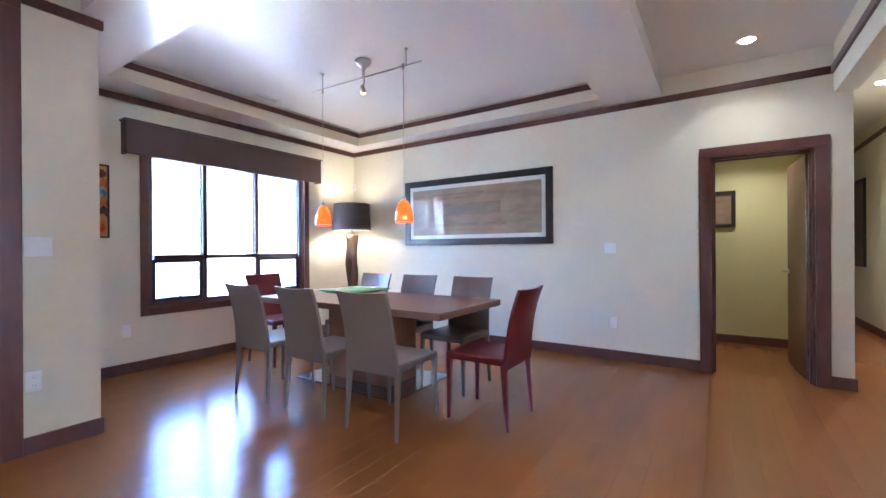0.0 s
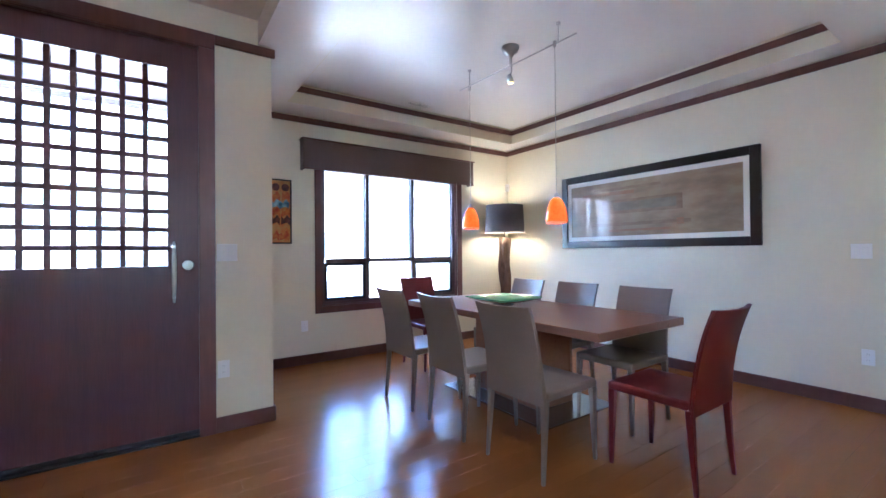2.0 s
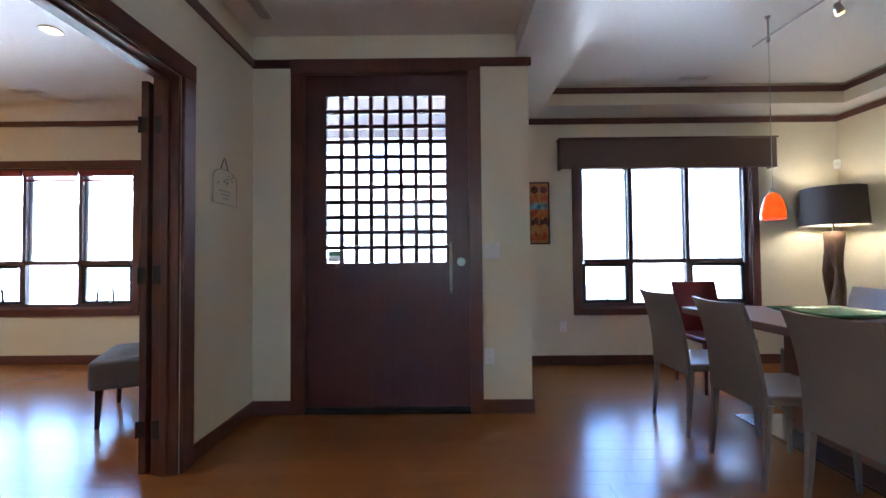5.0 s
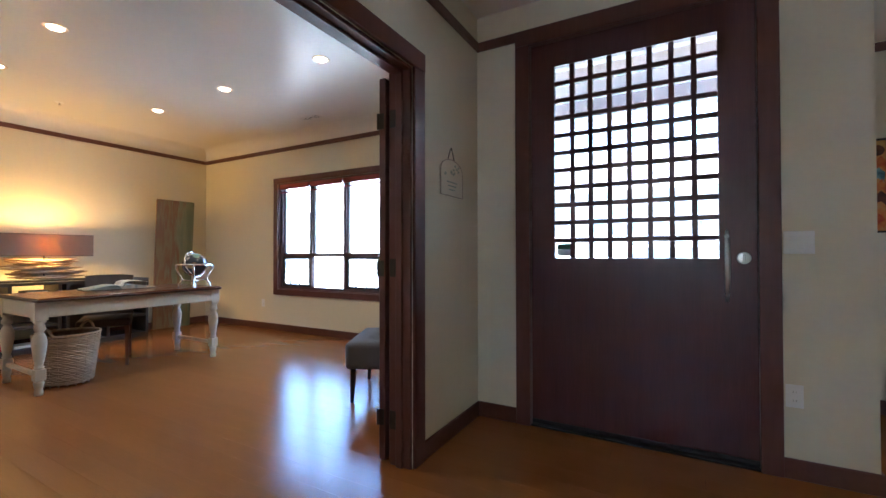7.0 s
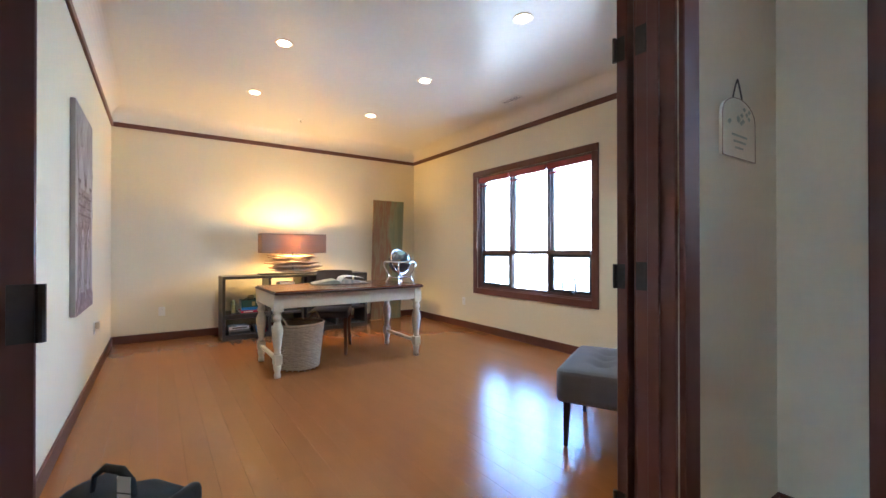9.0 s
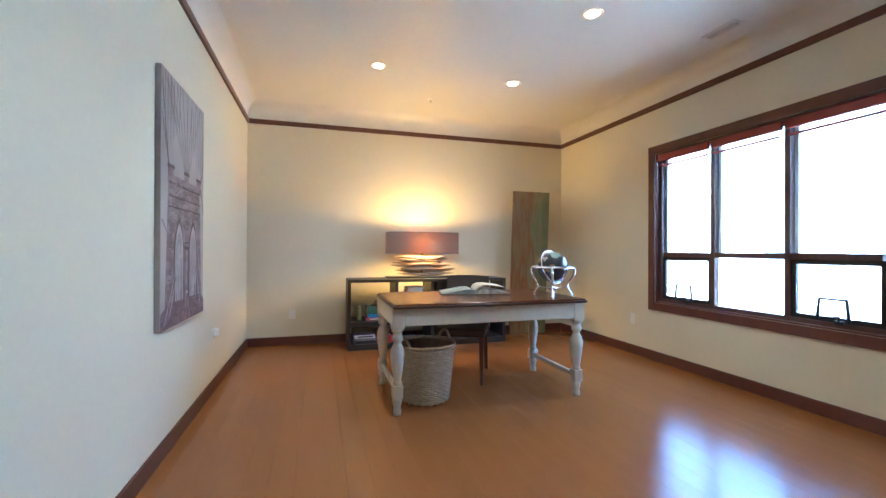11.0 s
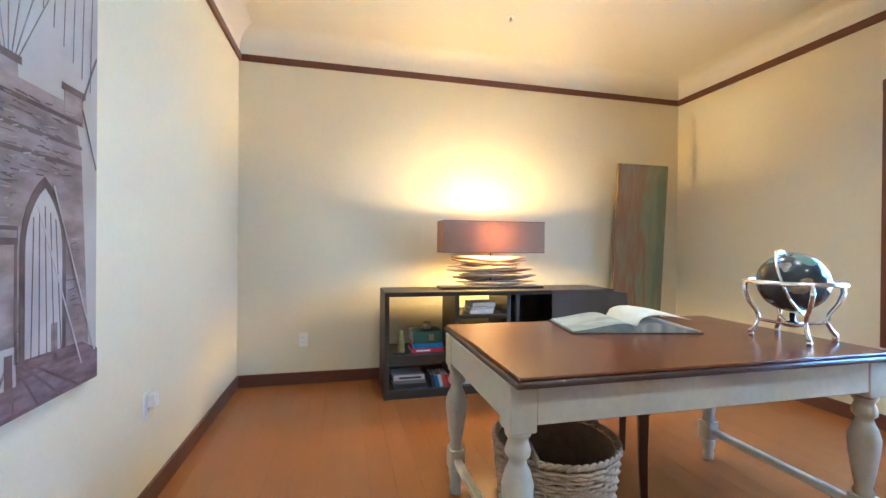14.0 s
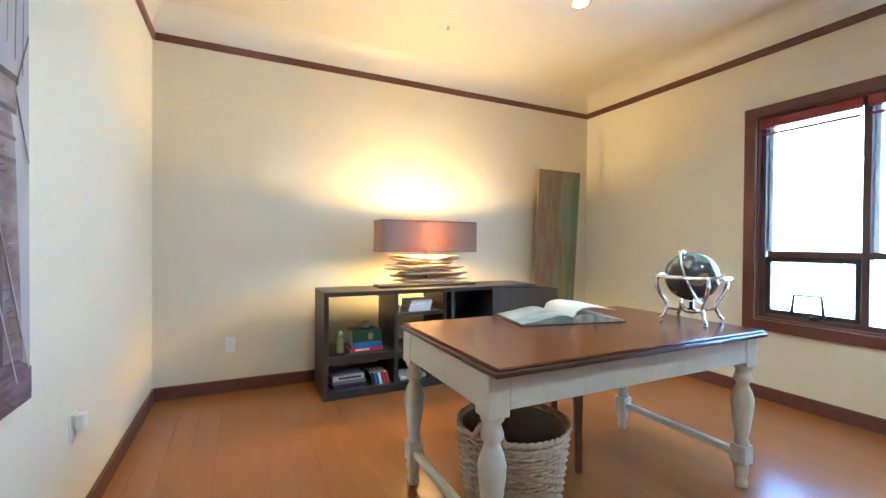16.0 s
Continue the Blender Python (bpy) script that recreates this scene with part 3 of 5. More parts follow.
plate("light_switch", on("e", XW, 0.77, 1.235), 0.13, 0.12, "switch", "white double light switch beside the front door", "light switch")
plate("light_switch", on("s", -0.917, YN, 1.202), 0.12, 0.115, "switch", "white double light switch on the dining wall", "light switch")
for m, l in ((on("e", XW, 0.745, 0.43), "white wall outlet near the front door"), (on("s", -0.889, YN, 0.4), "white wall outlet on the dining wall"), (on("e", XD, 1.712, 0.42), "white wall outlet under the dining window"), (on("n", -1.096, YS, 0.386), "white wall outlet on the office wall"), (on("e", XO, -2.8, 0.4), "white wall outlet near the tufted chair"), (on("e", XO, -5.525, 0.41), "white wall outlet by the office window")):
    plate("wall_outlet", m, 0.075, 0.12, "outlet", l, "wall outlet")
side_out = plate("wall_outlet", on("w", XE, -5.385, 0.475), 0.075, 0.12, "outlet", "white wall outlet holding a plugged-in night light", "wall outlet")
part("night_light", boxes((-0.02, -0.045, -0.01, 0.02, -0.009, 0.055), bev=0.006), "plate", side_out)


# ---- dining furniture ----
def dining_chair(leather, label):
    """Faces local +y, origin on the floor under the seat's middle."""
    root = thing("dining_chair", Matrix(), label, "chair", "chairs round the table")
    seat = bmesh.new()
    box(seat, -0.225, -0.2, 0.425, 0.225, 0.245, 0.475, 0.016, 3)
    for v in seat.verts:
        if v.co.z > 0.46:
            v.co.z -= 0.012 * max(0, 1 - (v.co.x / 0.2) ** 2) * max(0, 1 - (v.co.y / 0.22) ** 2)
    part("seat", seat, leather, root, smooth=False)
    back = bmesh.new()
    rows, th = 12, 0.022
    ring = []
    for k in range(rows + 1):
        s = k / rows
        z = 0.40 + 0.53 * s
        y = -0.2 - 0.03 * s - 0.075 * s ** 2.6
        w = 0.222 - 0.008 * math.sin(math.pi * s) - 0.014 * s
        bow = 0.03 * s
        ring.append([back.verts.new((x, y - bow * (1 - (x / w) ** 2) + o, z + 0.007 * s * s * (x / w) ** 2)) for o in (0, -th) for x in ((-w, -w / 2, 0, w / 2, w) if o == 0 else (w, w / 2, 0, -w / 2, -w))])
    for a, b in zip(ring, ring[1:]):
        for j in range(10):
            back.faces.new((a[j], a[(j + 1) % 10], b[(j + 1) % 10], b[j]))
    back.faces.new(ring[0])
    back.faces.new(ring[-1][::-1])
    bmesh.ops.recalc_face_normals(back, faces=back.faces)
    part("backrest", back, leather, root, smooth=True).data.set_sharp_from_angle(angle=radians(40))
    for sx in (-1, 1):
        for sy, splay in ((1, 0.008), (-1, -0.03)):
            leg = bmesh.new()
            x, y = sx * 0.205, (0.223 if sy > 0 else -0.2)
            top, bot = 0.018, 0.0095
            vs = [[leg.verts.new((x + a * r + sx * dx, y + b * r + dy, z)) for a, b in ((-1, -1), (1, -1), (1, 1), (-1, 1))] for r, z, dx, dy in ((bot, 0.0, 0.008, splay), (0.0135, 0.22, 0.003, splay * 0.4), (top, 0.43, 0, 0))]
            for a, b in zip(vs, vs[1:]):
                for j in range(4):
                    leg.faces.new((a[j], a[(j + 1) % 4], b[(j + 1) % 4], b[j]))
            leg.faces.new(vs[0][::-1])
            leg.faces.new(vs[-1])
            bmesh.ops.bevel(leg, geom=leg.edges[:], offset=0.003, segments=1, affect="EDGES")
            part("leg", leg, leather, root)
    # stitched edge piping up the backrest's sides
    for sx in (-1, 1):
        part("piping", tube([(sx * (0.222 - 0.008 * math.sin(math.pi * s) - 0.014 * s), -0.211 - 0.03 * s - 0.075 * s ** 2.6, 0.40 + 0.53 * s + 0.007 * s * s) for s in [k / 12 for k in range(13)]], 0.0035, 6), leather, root)
    return root


taupe = dining_chair("taupe", "taupe leather dining chair drawn up to the table")
taupe.matrix_basis = pose(-1.84, 2.245, 0, 0, 0, 2)
for x, y, a in ((-2.469, 2.224, -1), (-3.116, 2.209, 1), (-1.895, 3.18, 180), (-2.53, 3.2, 181), (-3.15, 3.21, 179)):
    copy_thing(taupe, pose(x, y, 0, 0, 0, a))
red = dining_chair("red", "dark red leather dining chair at the table's end")
red.matrix_basis = pose(-1.324, 2.736, 0, 0, 0, 90)
copy_thing(red, pose(-3.96, 2.84, 0, 0, 0, -91))


def dining_table():
    root = thing("dining_table", pose(-2.66, 2.93, 0), "rectangular walnut dining table on a steel base plate", "table")
    part("tabletop", boxes((-1.09, -0.49, 0.696, 1.09, 0.49, 0.75), bev=0.004), "table", root)
    part("pedestal", boxes((-0.38, -0.2, 0.02, 0.36, -0.16, 0.696), (-0.38, 0.16, 0.02, 0.36, 0.2, 0.696), (-0.38, -0.16, 0.02, -0.34, 0.16, 0.696), (0.32, -0.16, 0.02, 0.36, 0.16, 0.696), bev=0.003), "table", root, "walnut box pedestal")
    part("base_plate", boxes((-0.6, -0.40, 0.0, 0.6, 0.40, 0.018), bev=0.003), "steel", root, "brushed steel base plate")
    part("support_frame", boxes((-0.7, -0.3, 0.66, 0.7, -0.25, 0.687), (-0.7, 0.25, 0.66, 0.7, 0.3, 0.687)), "espresso", root)


dining_table()


def green_bowl():
    root = thing("glass_bowl", pose(-2.86, 2.9, 0.751), "shallow square green glass bowl on the dining table", "bowl")
    bm = bmesh.new()
    n, s, t = 12, 0.24, 0.008
    top, low = {}, {}
    for i in range(n + 1):
        for j in range(n + 1):
            x, y = (2 * i / n - 1), (2 * j / n - 1)
            z = 0.012 + 0.055 * max(abs(x), abs(y)) ** 2.2
            top[i, j] = bm.verts.new((x * s, y * s, z + t))
            low[i, j] = bm.verts.new((x * s * 0.985, y * s * 0.985, z))
    for i in range(n):
        for j in range(n):
            bm.faces.new((top[i, j], top[i + 1, j], top[i + 1, j + 1], top[i, j + 1]))
            bm.faces.new((low[i, j], low[i, j + 1], low[i + 1, j + 1], low[i + 1, j]))
    edge = [(i, 0) for i in range(n)] + [(n, j) for j in range(n)] + [(i, n) for i in range(n, 0, -1)] + [(0, j) for j in range(n, 0, -1)]
    for a, b in zip(edge, edge[1:] + edge[:1]):
        bm.faces.new((top[a], low[a], low[b], top[b]))
    part("dish", bm, "green_glass", root, smooth=True)
    part("foot", lathe([(0.09, 0), (0.1, 0.006), (0.08, 0.013)], 24), "black_wood", root, "dark round foot")


green_bowl()


def pendant(x, y, zb, zt, ztrack):
    root = thing("pendant_light", pose(x, y, zb), "orange art-glass pendant light on a thin cable", "pendant light", "pendants over the table")
    h = zt - zb
    out = [(0.075, 0.0), (0.079, 0.02), (0.077, 0.06), (0.068, 0.11), (0.052, 0.155), (0.034, 0.183), (0.02, 0.195)]
    prof = [(r, z * h * 0.92 / 0.195) for r, z in out]
    inner = [(r - 0.004, z) for r, z in prof[::-1]]
    part("shade", lathe(prof + inner, 28), "orange", root, "mottled orange glass bell shade", smooth=True)
    part("rim", tube([(0.077 * math.cos(a), 0.077 * math.sin(a), 0.003) for a in [k * math.pi / 14 for k in range(28)]], 0.0035, 6, closed=True), "rim_glass", root, "pale clear glass rim")
    part("cap", lathe([(0.02, h * 0.9), (0.021, h * 0.97), (0.014, h * 1.05), (0.005, h * 1.1)], 16), "metal", root)
    part("bulb", lathe([(0.003, 0.05), (0.016, 0.06), (0.02, 0.08), (0.012, 0.11), (0.006, 0.13)], 12), "bulb", root)
    part("cable", tube([(0, 0, h * 1.08), (0, 0, ztrack - zb)], 0.0022, 6), "metal", root)
    part("track_clip", boxes((-0.009, -0.009, ztrack - zb - 0.035, 0.009, 0.009, ztrack - zb + 0.012), bev=0.003), "metal", root)


M["rim_glass"] = mat("pale_rim_glass", (0.75, 0.6, 0.5), 0.2, var=0.05)
pendant(-3.235, 2.84, 1.447, 1.66, 2.80)
pendant(-2.21, 2.85, 1.436, 1.645, 2.80)


def track_light():
    root = thing("track_light", pose(-2.69, 2.835, 2.80), "satin nickel monorail track light on the ceiling", "track light")
    part("rail_bar", tube([(-0.67, -0.02, 0), (0.66, 0.04, 0)], 0.006, 8), "metal", root)
    part("canopy", lathe([(0.075, 0.149), (0.075, 0.135), (0.06, 0.105), (0.03, 0.085), (0.014, 0.06), (0.012, 0.0)], 28, m=pose(0.02, 0, 0)), "metal", root, "round nickel canopy", smooth=True)
    for x, y in ((-0.52, -0.015), (0.5, 0.035)):
        post = part("standoff", tube([(x, y, -0.005), (x, y, 0.149)], 0.005, 8), "metal", root)
        part("standoff_cap", lathe([(0.016, 0.135), (0.016, 0.149)], 12, m=pose(x, y, 0)), "metal", post)
    head = part("spot_arm", tube([(0.03, 0.0, 0.0), (0.03, 0.0, -0.06), (0.02, -0.01, -0.1)], 0.006, 8), "metal", root)
    part("spot_head", lathe([(0.012, 0.03), (0.02, 0.01), (0.028, -0.03)], 16, m=pose(0.03, -0.02, -0.12, 35, 20, 0)), "metal", head, smooth=True)
    part("spot_lens", lathe([(0.026, -0.03), (0.02, -0.045)], 16, m=pose(0.03, -0.02, -0.12, 35, 20, 0)), "spot_glow", head, "amber glowing lens")


track_light()


def floor_lamp():
    root = thing("floor_lamp", pose(-4.42, 4.38, 0), "driftwood floor lamp with a dark drum shade", "floor lamp")
    part("base", lathe([(0.16, 0), (0.16, 0.02), (0.15, 0.026)], 32), "espresso", root)
    rnd = random.Random(4)
    # two upright timbers that meet round an open gap
    for s in (-1, 1):
        pts, rs = [], []
        for k in range(15):
            z = 0.02 + 1.4 * k / 14
            gap = 0.035 + 0.03 * math.sin(z * 5.2) ** 2
            pts.append((s * gap + 0.012 * math.sin(z * 7 + s), 0.02 * math.sin(z * 4 + s), z))
            rs.append(0.05 + 0.012 * math.sin(z * 9 + 2 * s) + rnd.uniform(-0.004, 0.004))
        part("timber", tube(pts, rs, 12, flat=0.8), "drift_dark", root, "weathered dark driftwood timber", smooth=True)
    part("stem", tube([(0, 0, 1.4), (0, 0, 1.72)], 0.008, 8), "bronze", root)
    n = 40
    sh = bmesh.new()
    z0, z1, r0, r1 = 1.485, 1.865, 0.275, 0.255
    rings = [[sh.verts.new((r * math.cos(2 * math.pi * k / n), r * math.sin(2 * math.pi * k / n), z)) for k in range(n)] for r, z in ((r0, z0), (r1, z1))]
    for k in range(n):
        sh.faces.new((rings[0][k], rings[0][(k + 1) % n], rings[1][(k + 1) % n], rings[1][k]))
    part("shade", sh, "shade_dark", root, "dark brown linen drum shade", smooth=True)
    li = bmesh.new()
    rings = [[li.verts.new((r * math.cos(2 * math.pi * k / n), r * math.sin(2 * math.pi * k / n), z)) for k in range(n)] for r, z in ((r0 - 0.004, z0 + 0.001), (r1 - 0.004, z1 - 0.001))]
    for k in range(n):
        li.faces.new((rings[0][k], rings[0][(k + 1) % n], rings[1][(k + 1) % n], rings[1][k]))
    part("shade_lining", li, "shade_in", root, smooth=True)
    for z, r in ((z0, r0), (z1, r1)):
        part("shade_ring", tube([(r * math.cos(a), r * math.sin(a), z) for a in [k * math.pi / 20 for k in range(40)]], 0.003, 6, closed=True), "shade_dark", root)
    for k in range(3):
        a = k * 2.0944
        part("shade_spoke", tube([(0, 0, 1.72), (0.25 * math.cos(a), 0.25 * math.sin(a), 1.855)], 0.0025, 6), "bronze", root)
    part("bulb", lathe([(0.012, 1.56), (0.03, 1.59), (0.034, 1.62), (0.02, 1.66), (0.012, 1.69)], 16), "bulb", root, smooth=True)


M["drift_dark"] = mat("driftwood_dark", (0.19, 0.11, 0.065), 0.8, var=0.4, scale=5, fine=40, bump=0.6, bump_scale=30, stretch=(1, 1, 0.3))
floor_lamp()


def lamp(name, kind, m, energy, color, size=0.05, **kw):
    d = bpy.data.lights.new(name, kind)
    d.energy, d.color = energy, color
    if kind == "POINT":
        d.shadow_soft_size = size
    elif kind == "SPOT":
        d.shadow_soft_size, d.spot_size, d.spot_blend = size, radians(kw["cone"]), 0.6
    ob = new(name, d)
    ob.matrix_world = m
    return ob


WARM = (1.0, 0.66, 0.34)
lamp("floor_lamp_light", "POINT", pose(-4.42, 4.38, 1.62), 1.9, (1.0, 0.80, 0.55), 0.04)
for x, y, z in ((-3.23, 2.83, 1.5), (-2.22, 2.85, 1.48)):
    lamp("pendant_lamp_light", "POINT", pose(x, y, z), 0.1, WARM, 0.03)
lamp("track_spot_light", "SPOT", look((-2.67, 2.8, 2.65), (-2.6, 2.5, 2.0)), 0.6, WARM, 0.02, cone=80)


# ---- pictures ----
def framed(name, m, w, h, fw, label, matw=0.0, frame_mat="black_frame", depth=0.035):
    """A framed picture, middle at the origin, facing local -y."""
    root = thing(name, m, label, "picture")
    for b in ((-w / 2, -depth, -h / 2, -w / 2 + fw, 0, h / 2), (w / 2 - fw, -depth, -h / 2, w / 2, 0, h / 2), (-w / 2 + fw, -depth, -h / 2, w / 2 - fw, 0, -h / 2 + fw), (-w / 2 + fw, -depth, h / 2 - fw, w / 2 - fw, 0, h / 2)):
        part("frame_bar", boxes(b, bev=0.004), frame_mat, root)
    if matw:
        part("mat_board", boxes((-w / 2 + fw, -0.012, -h / 2 + fw, w / 2 - fw, -0.004, h / 2 - fw)), "mat_board", root, "cream mat board")
    return root


def patch(root, name, x0, z0, x1, z1, y, material, label=""):
    return part(name, boxes((x0, y - 0.0015, z0, x1, y, z1)), material, root, label)


def paint(name, a, b, scale=4.0, stretch=(1, 1, 1), c=None, rough=0.6, detail=5.0, coat=0.0):
    """Brush-worked colour between a and b (and c)."""
    m = bpy.data.materials.new(name)
    m.use_nodes = True
    nt = m.node_tree
    p = nt.nodes["Principled BSDF"]
    p.inputs["Roughness"].default_value, p.inputs["Coat Weight"].default_value = rough, coat
    co, mp, n = nt.nodes.new("ShaderNodeTexCoord"), nt.nodes.new("ShaderNodeMapping"), nt.nodes.new("ShaderNodeTexNoise")
    mp.inputs["Scale"].default_value = stretch
    n.inputs["Scale"].default_value, n.inputs["Detail"].default_value = scale, detail
    r = nt.nodes.new("ShaderNodeValToRGB")
    r.color_ramp.elements[0].position, r.color_ramp.elements[1].position = 0.36, 0.64
    r.color_ramp.elements[0].color, r.color_ramp.elements[1].color = (*a, 1), (*b, 1)
    if c:
        e = r.color_ramp.elements.new(0.5)
        e.color = (*c, 1)
    nt.links.new(co.outputs["Object"], mp.inputs["Vector"])
    nt.links.new(mp.outputs["Vector"], n.inputs["Vector"])
    nt.links.new(n.outputs["Fac"], r.inputs["Fac"])
    nt.links.new(r.outputs["Color"], p.inputs["Base Color"])
    return m


M["art_ground"] = paint("art_ground", (0.23, 0.165, 0.09), (0.33, 0.255, 0.15), 3.5, (1, 1, 2.2), c=(0.29, 0.205, 0.115), rough=0.5, coat=0.7)
M["art_band"] = paint("art_band", (0.2, 0.125, 0.065), (0.27, 0.185, 0.105), 6, (1, 1, 2.5), rough=0.5, coat=0.7)
M["art_grey"] = paint("art_grey", (0.17, 0.135, 0.085), (0.23, 0.185, 0.12), 6, (1, 1, 2.5), rough=0.5, coat=0.7)
M["art_rust"] = paint("art_rust", (0.28, 0.13, 0.06), (0.3, 0.19, 0.1), 6, (1, 1, 2.5), rough=0.5, coat=0.7)
wide = framed("framed_art", pose(-2.632, YN, 1.708), 2.18, 0.9, 0.083, "wide black-framed abstract print behind glass", 0.09)
patch(wide, "print", -0.952, -0.315, 0.952, 0.315, -0.0125, "art_ground", "tan and brown abstract print")
for x0, z0, x1, z1, mm in ((-0.5, -0.06, 0.42, 0.1, "art_band"), (-0.36, -0.025, 0.36, 0.07, "art_grey"), (-0.78, 0.16, -0.1, 0.2, "art_rust"), (-0.62, 0.215, 0.2, 0.245, "art_band"), (-0.7, -0.2, 0.5, -0.165, "art_band"), (-0.42, -0.265, 0.3, -0.24, "art_rust"), (0.36, -0.215, 0.43, -0.15, "art_rust")):
    patch(wide, "print_band", x0, z0, x1, z1, -0.0145 - 0.002 * (x0 == -0.36), mm)

M["col_red"] = paint("col_red", (0.45, 0.05, 0.02), (0.6, 0.2, 0.04), 20)
M["col_orange"] = paint("col_orange", (0.6, 0.16, 0.03), (0.55, 0.32, 0.1), 18)
M["col_blue"] = paint("col_blue", (0.04, 0.12, 0.2), (0.3, 0.5, 0.55), 18)
M["col_dark"] = paint("col_dark", (0.06, 0.02, 0.02), (0.18, 0.05, 0.03), 18)
narrow = framed("framed_art", pose(XD, 1.462, 1.674, 0, 0, 90), 0.225, 0.69, 0.014, "narrow colourful abstract painting in a dark frame", 0, "black_frame", 0.03)
patch(narrow, "canvas", -0.105, -0.338, 0.105, 0.338, -0.012, "col_orange", "orange and red abstract canvas")
rnd = random.Random(11)
for cx in (-0.05, 0.05):
    part("painted_disc", prism([(0.04 * math.cos(k * math.pi / 10), 0.04 * math.sin(k * math.pi / 10)) for k in range(20)], 0.0012, pose(cx, -0.0136, 0.26, 90, 0, 0)), "col_dark", narrow)
    for j, mm in enumerate(("col_red", "col_blue", "col_red", "col_dark", "col_orange", "col_red")):
        z = 0.16 - j * 0.085
        w = 0.042 + 0.012 * rnd.random()
        part("painted_shape", prism([(-w, -0.045), (w * 0.3, -0.02), (w * 0.9, -0.055), (w, 0.02), (w * 0.3, 0.06), (-w * 0.4, 0.015), (-w * 0.9, 0.045)], 0.0012, pose(cx + rnd.uniform(-0.01, 0.01), -0.0136, z, 90, 0, 0)), mm, narrow)

small = framed("framed_art", pose(0.05, 6.4, 1.68), 0.38, 0.46, 0.045, "small black-framed picture on the olive wall", 0.0)
patch(small, "print", -0.165, -0.185, 0.165, 0.185, -0.006, "art_band")
hallp = framed("framed_art", pose(1.85, 8.9, 1.55, 0, 0, -90), 0.9, 1.3, 0.05, "tall dark framed picture on the hall wall", 0.0)
patch(hallp, "print", -0.4, -0.6, 0.4, 0.6, -0.006, "art_grey")


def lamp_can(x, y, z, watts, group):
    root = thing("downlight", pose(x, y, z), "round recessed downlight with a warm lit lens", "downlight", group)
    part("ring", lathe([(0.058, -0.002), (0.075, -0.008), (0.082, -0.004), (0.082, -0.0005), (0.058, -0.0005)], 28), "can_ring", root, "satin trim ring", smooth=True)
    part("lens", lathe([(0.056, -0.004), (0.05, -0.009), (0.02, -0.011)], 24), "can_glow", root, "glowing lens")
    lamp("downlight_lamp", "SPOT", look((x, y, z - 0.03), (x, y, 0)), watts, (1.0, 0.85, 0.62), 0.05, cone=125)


for x, y in ((-1.97, -4.2), (-1.975, -5.58), (-3.43, -4.19), (-3.44, -5.59), (-3.43, -2.72), (-1.95, -2.72)):
    lamp_can(x, y, ZCO, 0.95, "office downlights")
lamp_can(0.268, 4.3, ZC, 0.4, "entry downlights")
# no fitting seen here: added out of view to brighten the entry walls
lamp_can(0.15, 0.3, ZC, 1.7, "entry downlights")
lamp_can(1.5, 6.2, ZC, 2.2, "hall downlights")
# unseen lamp added to light the side room's olive walls
lamp_can(0.3, 5.7, ZC - 0.3, 1.0, "side room downlights")


def vent(x, y, z, turn):
    root = thing("ceiling_vent", pose(x, y, z, 0, 0, turn), "small white slotted ceiling vent", "vent")
    part("vent_frame", boxes((-0.15, -0.06, -0.006, 0.15, -0.045, 0), (-0.15, 0.045, -0.006, 0.15, 0.06, 0), (-0.15, -0.045, -0.006, -0.135, 0.045, 0), (0.135, -0.045, -0.006, 0.15, 0.045, 0)), "ceil", root)
    part("backing", boxes((-0.135, -0.045, -0.001, 0.135, 0.045, -0.0002)), "black_wood", root)
    for k in range(5):
        part("slat", boxes((-0.135 if k % 2 else -0.13, -0.036 + k * 0.018 - 0.004, -0.005, 0.135, -0.036 + k * 0.018 + 0.003, -0.002)), "ceil", root)


vent(-4.6, -4.08, ZCO, 90)
vent(-4.27, 2.9, ZT, 90)
vent(-2.98, -0.86, ZC, 0)


def sprinkler(x, y, z):
    root = thing("ceiling_sprinkler", pose(x, y, z), "small chrome sprinkler head on the ceiling", "sprinkler")
    part("escutcheon", lathe([(0.04, 0), (0.038, -0.006), (0.015, -0.012)], 20), "plate", root)
    part("sprinkler_head", lathe([(0.008, -0.01), (0.008, -0.03), (0.016, -0.033), (0.016, -0.036)], 12), "metal", root)


sprinkler(-2.7, -6.31, ZCO)


# ---- office furniture ----
M["grey_book"] = mat("grey_book_cloth", (0.2, 0.2, 0.21), 0.5, var=0.1)
M["page_photo"] = paint("page_photo", (0.17, 0.24, 0.27), (0.42, 0.45, 0.43), 6, (1, 2, 1), rough=0.35)
M["page_pale"] = paint("page_pale", (0.3, 0.33, 0.34), (0.64, 0.62, 0.57), 7, (3, 1, 1), rough=0.4)
M["pale_book"] = mat("pale_lilac_cover", (0.55, 0.52, 0.6), 0.45, var=0.08)
M["white_book"] = mat("white_book_cover", (0.74, 0.74, 0.76), 0.45, var=0.04)
M["brass_green"] = mat("verdigris_brass", (0.3, 0.28, 0.1), 0.45, 0.4, var=0.4, scale=20, fine=80)
LEG = [(0.028, 0.0), (0.03, 0.03), (0.024, 0.05), (0.03, 0.07), (0.036, 0.10), (0.03, 0.125)]
LEG2 = [(0.03, 0.215), (0.034, 0.235), (0.026, 0.25), (0.031, 0.27), (0.04, 0.33), (0.05, 0.41), (0.052, 0.45), (0.042, 0.49), (0.03, 0.515), (0.027, 0.53), (0.04, 0.545), (0.042, 0.56), (0.036, 0.58), (0.03, 0.595), (0.042, 0.61), (0.043, 0.625)]


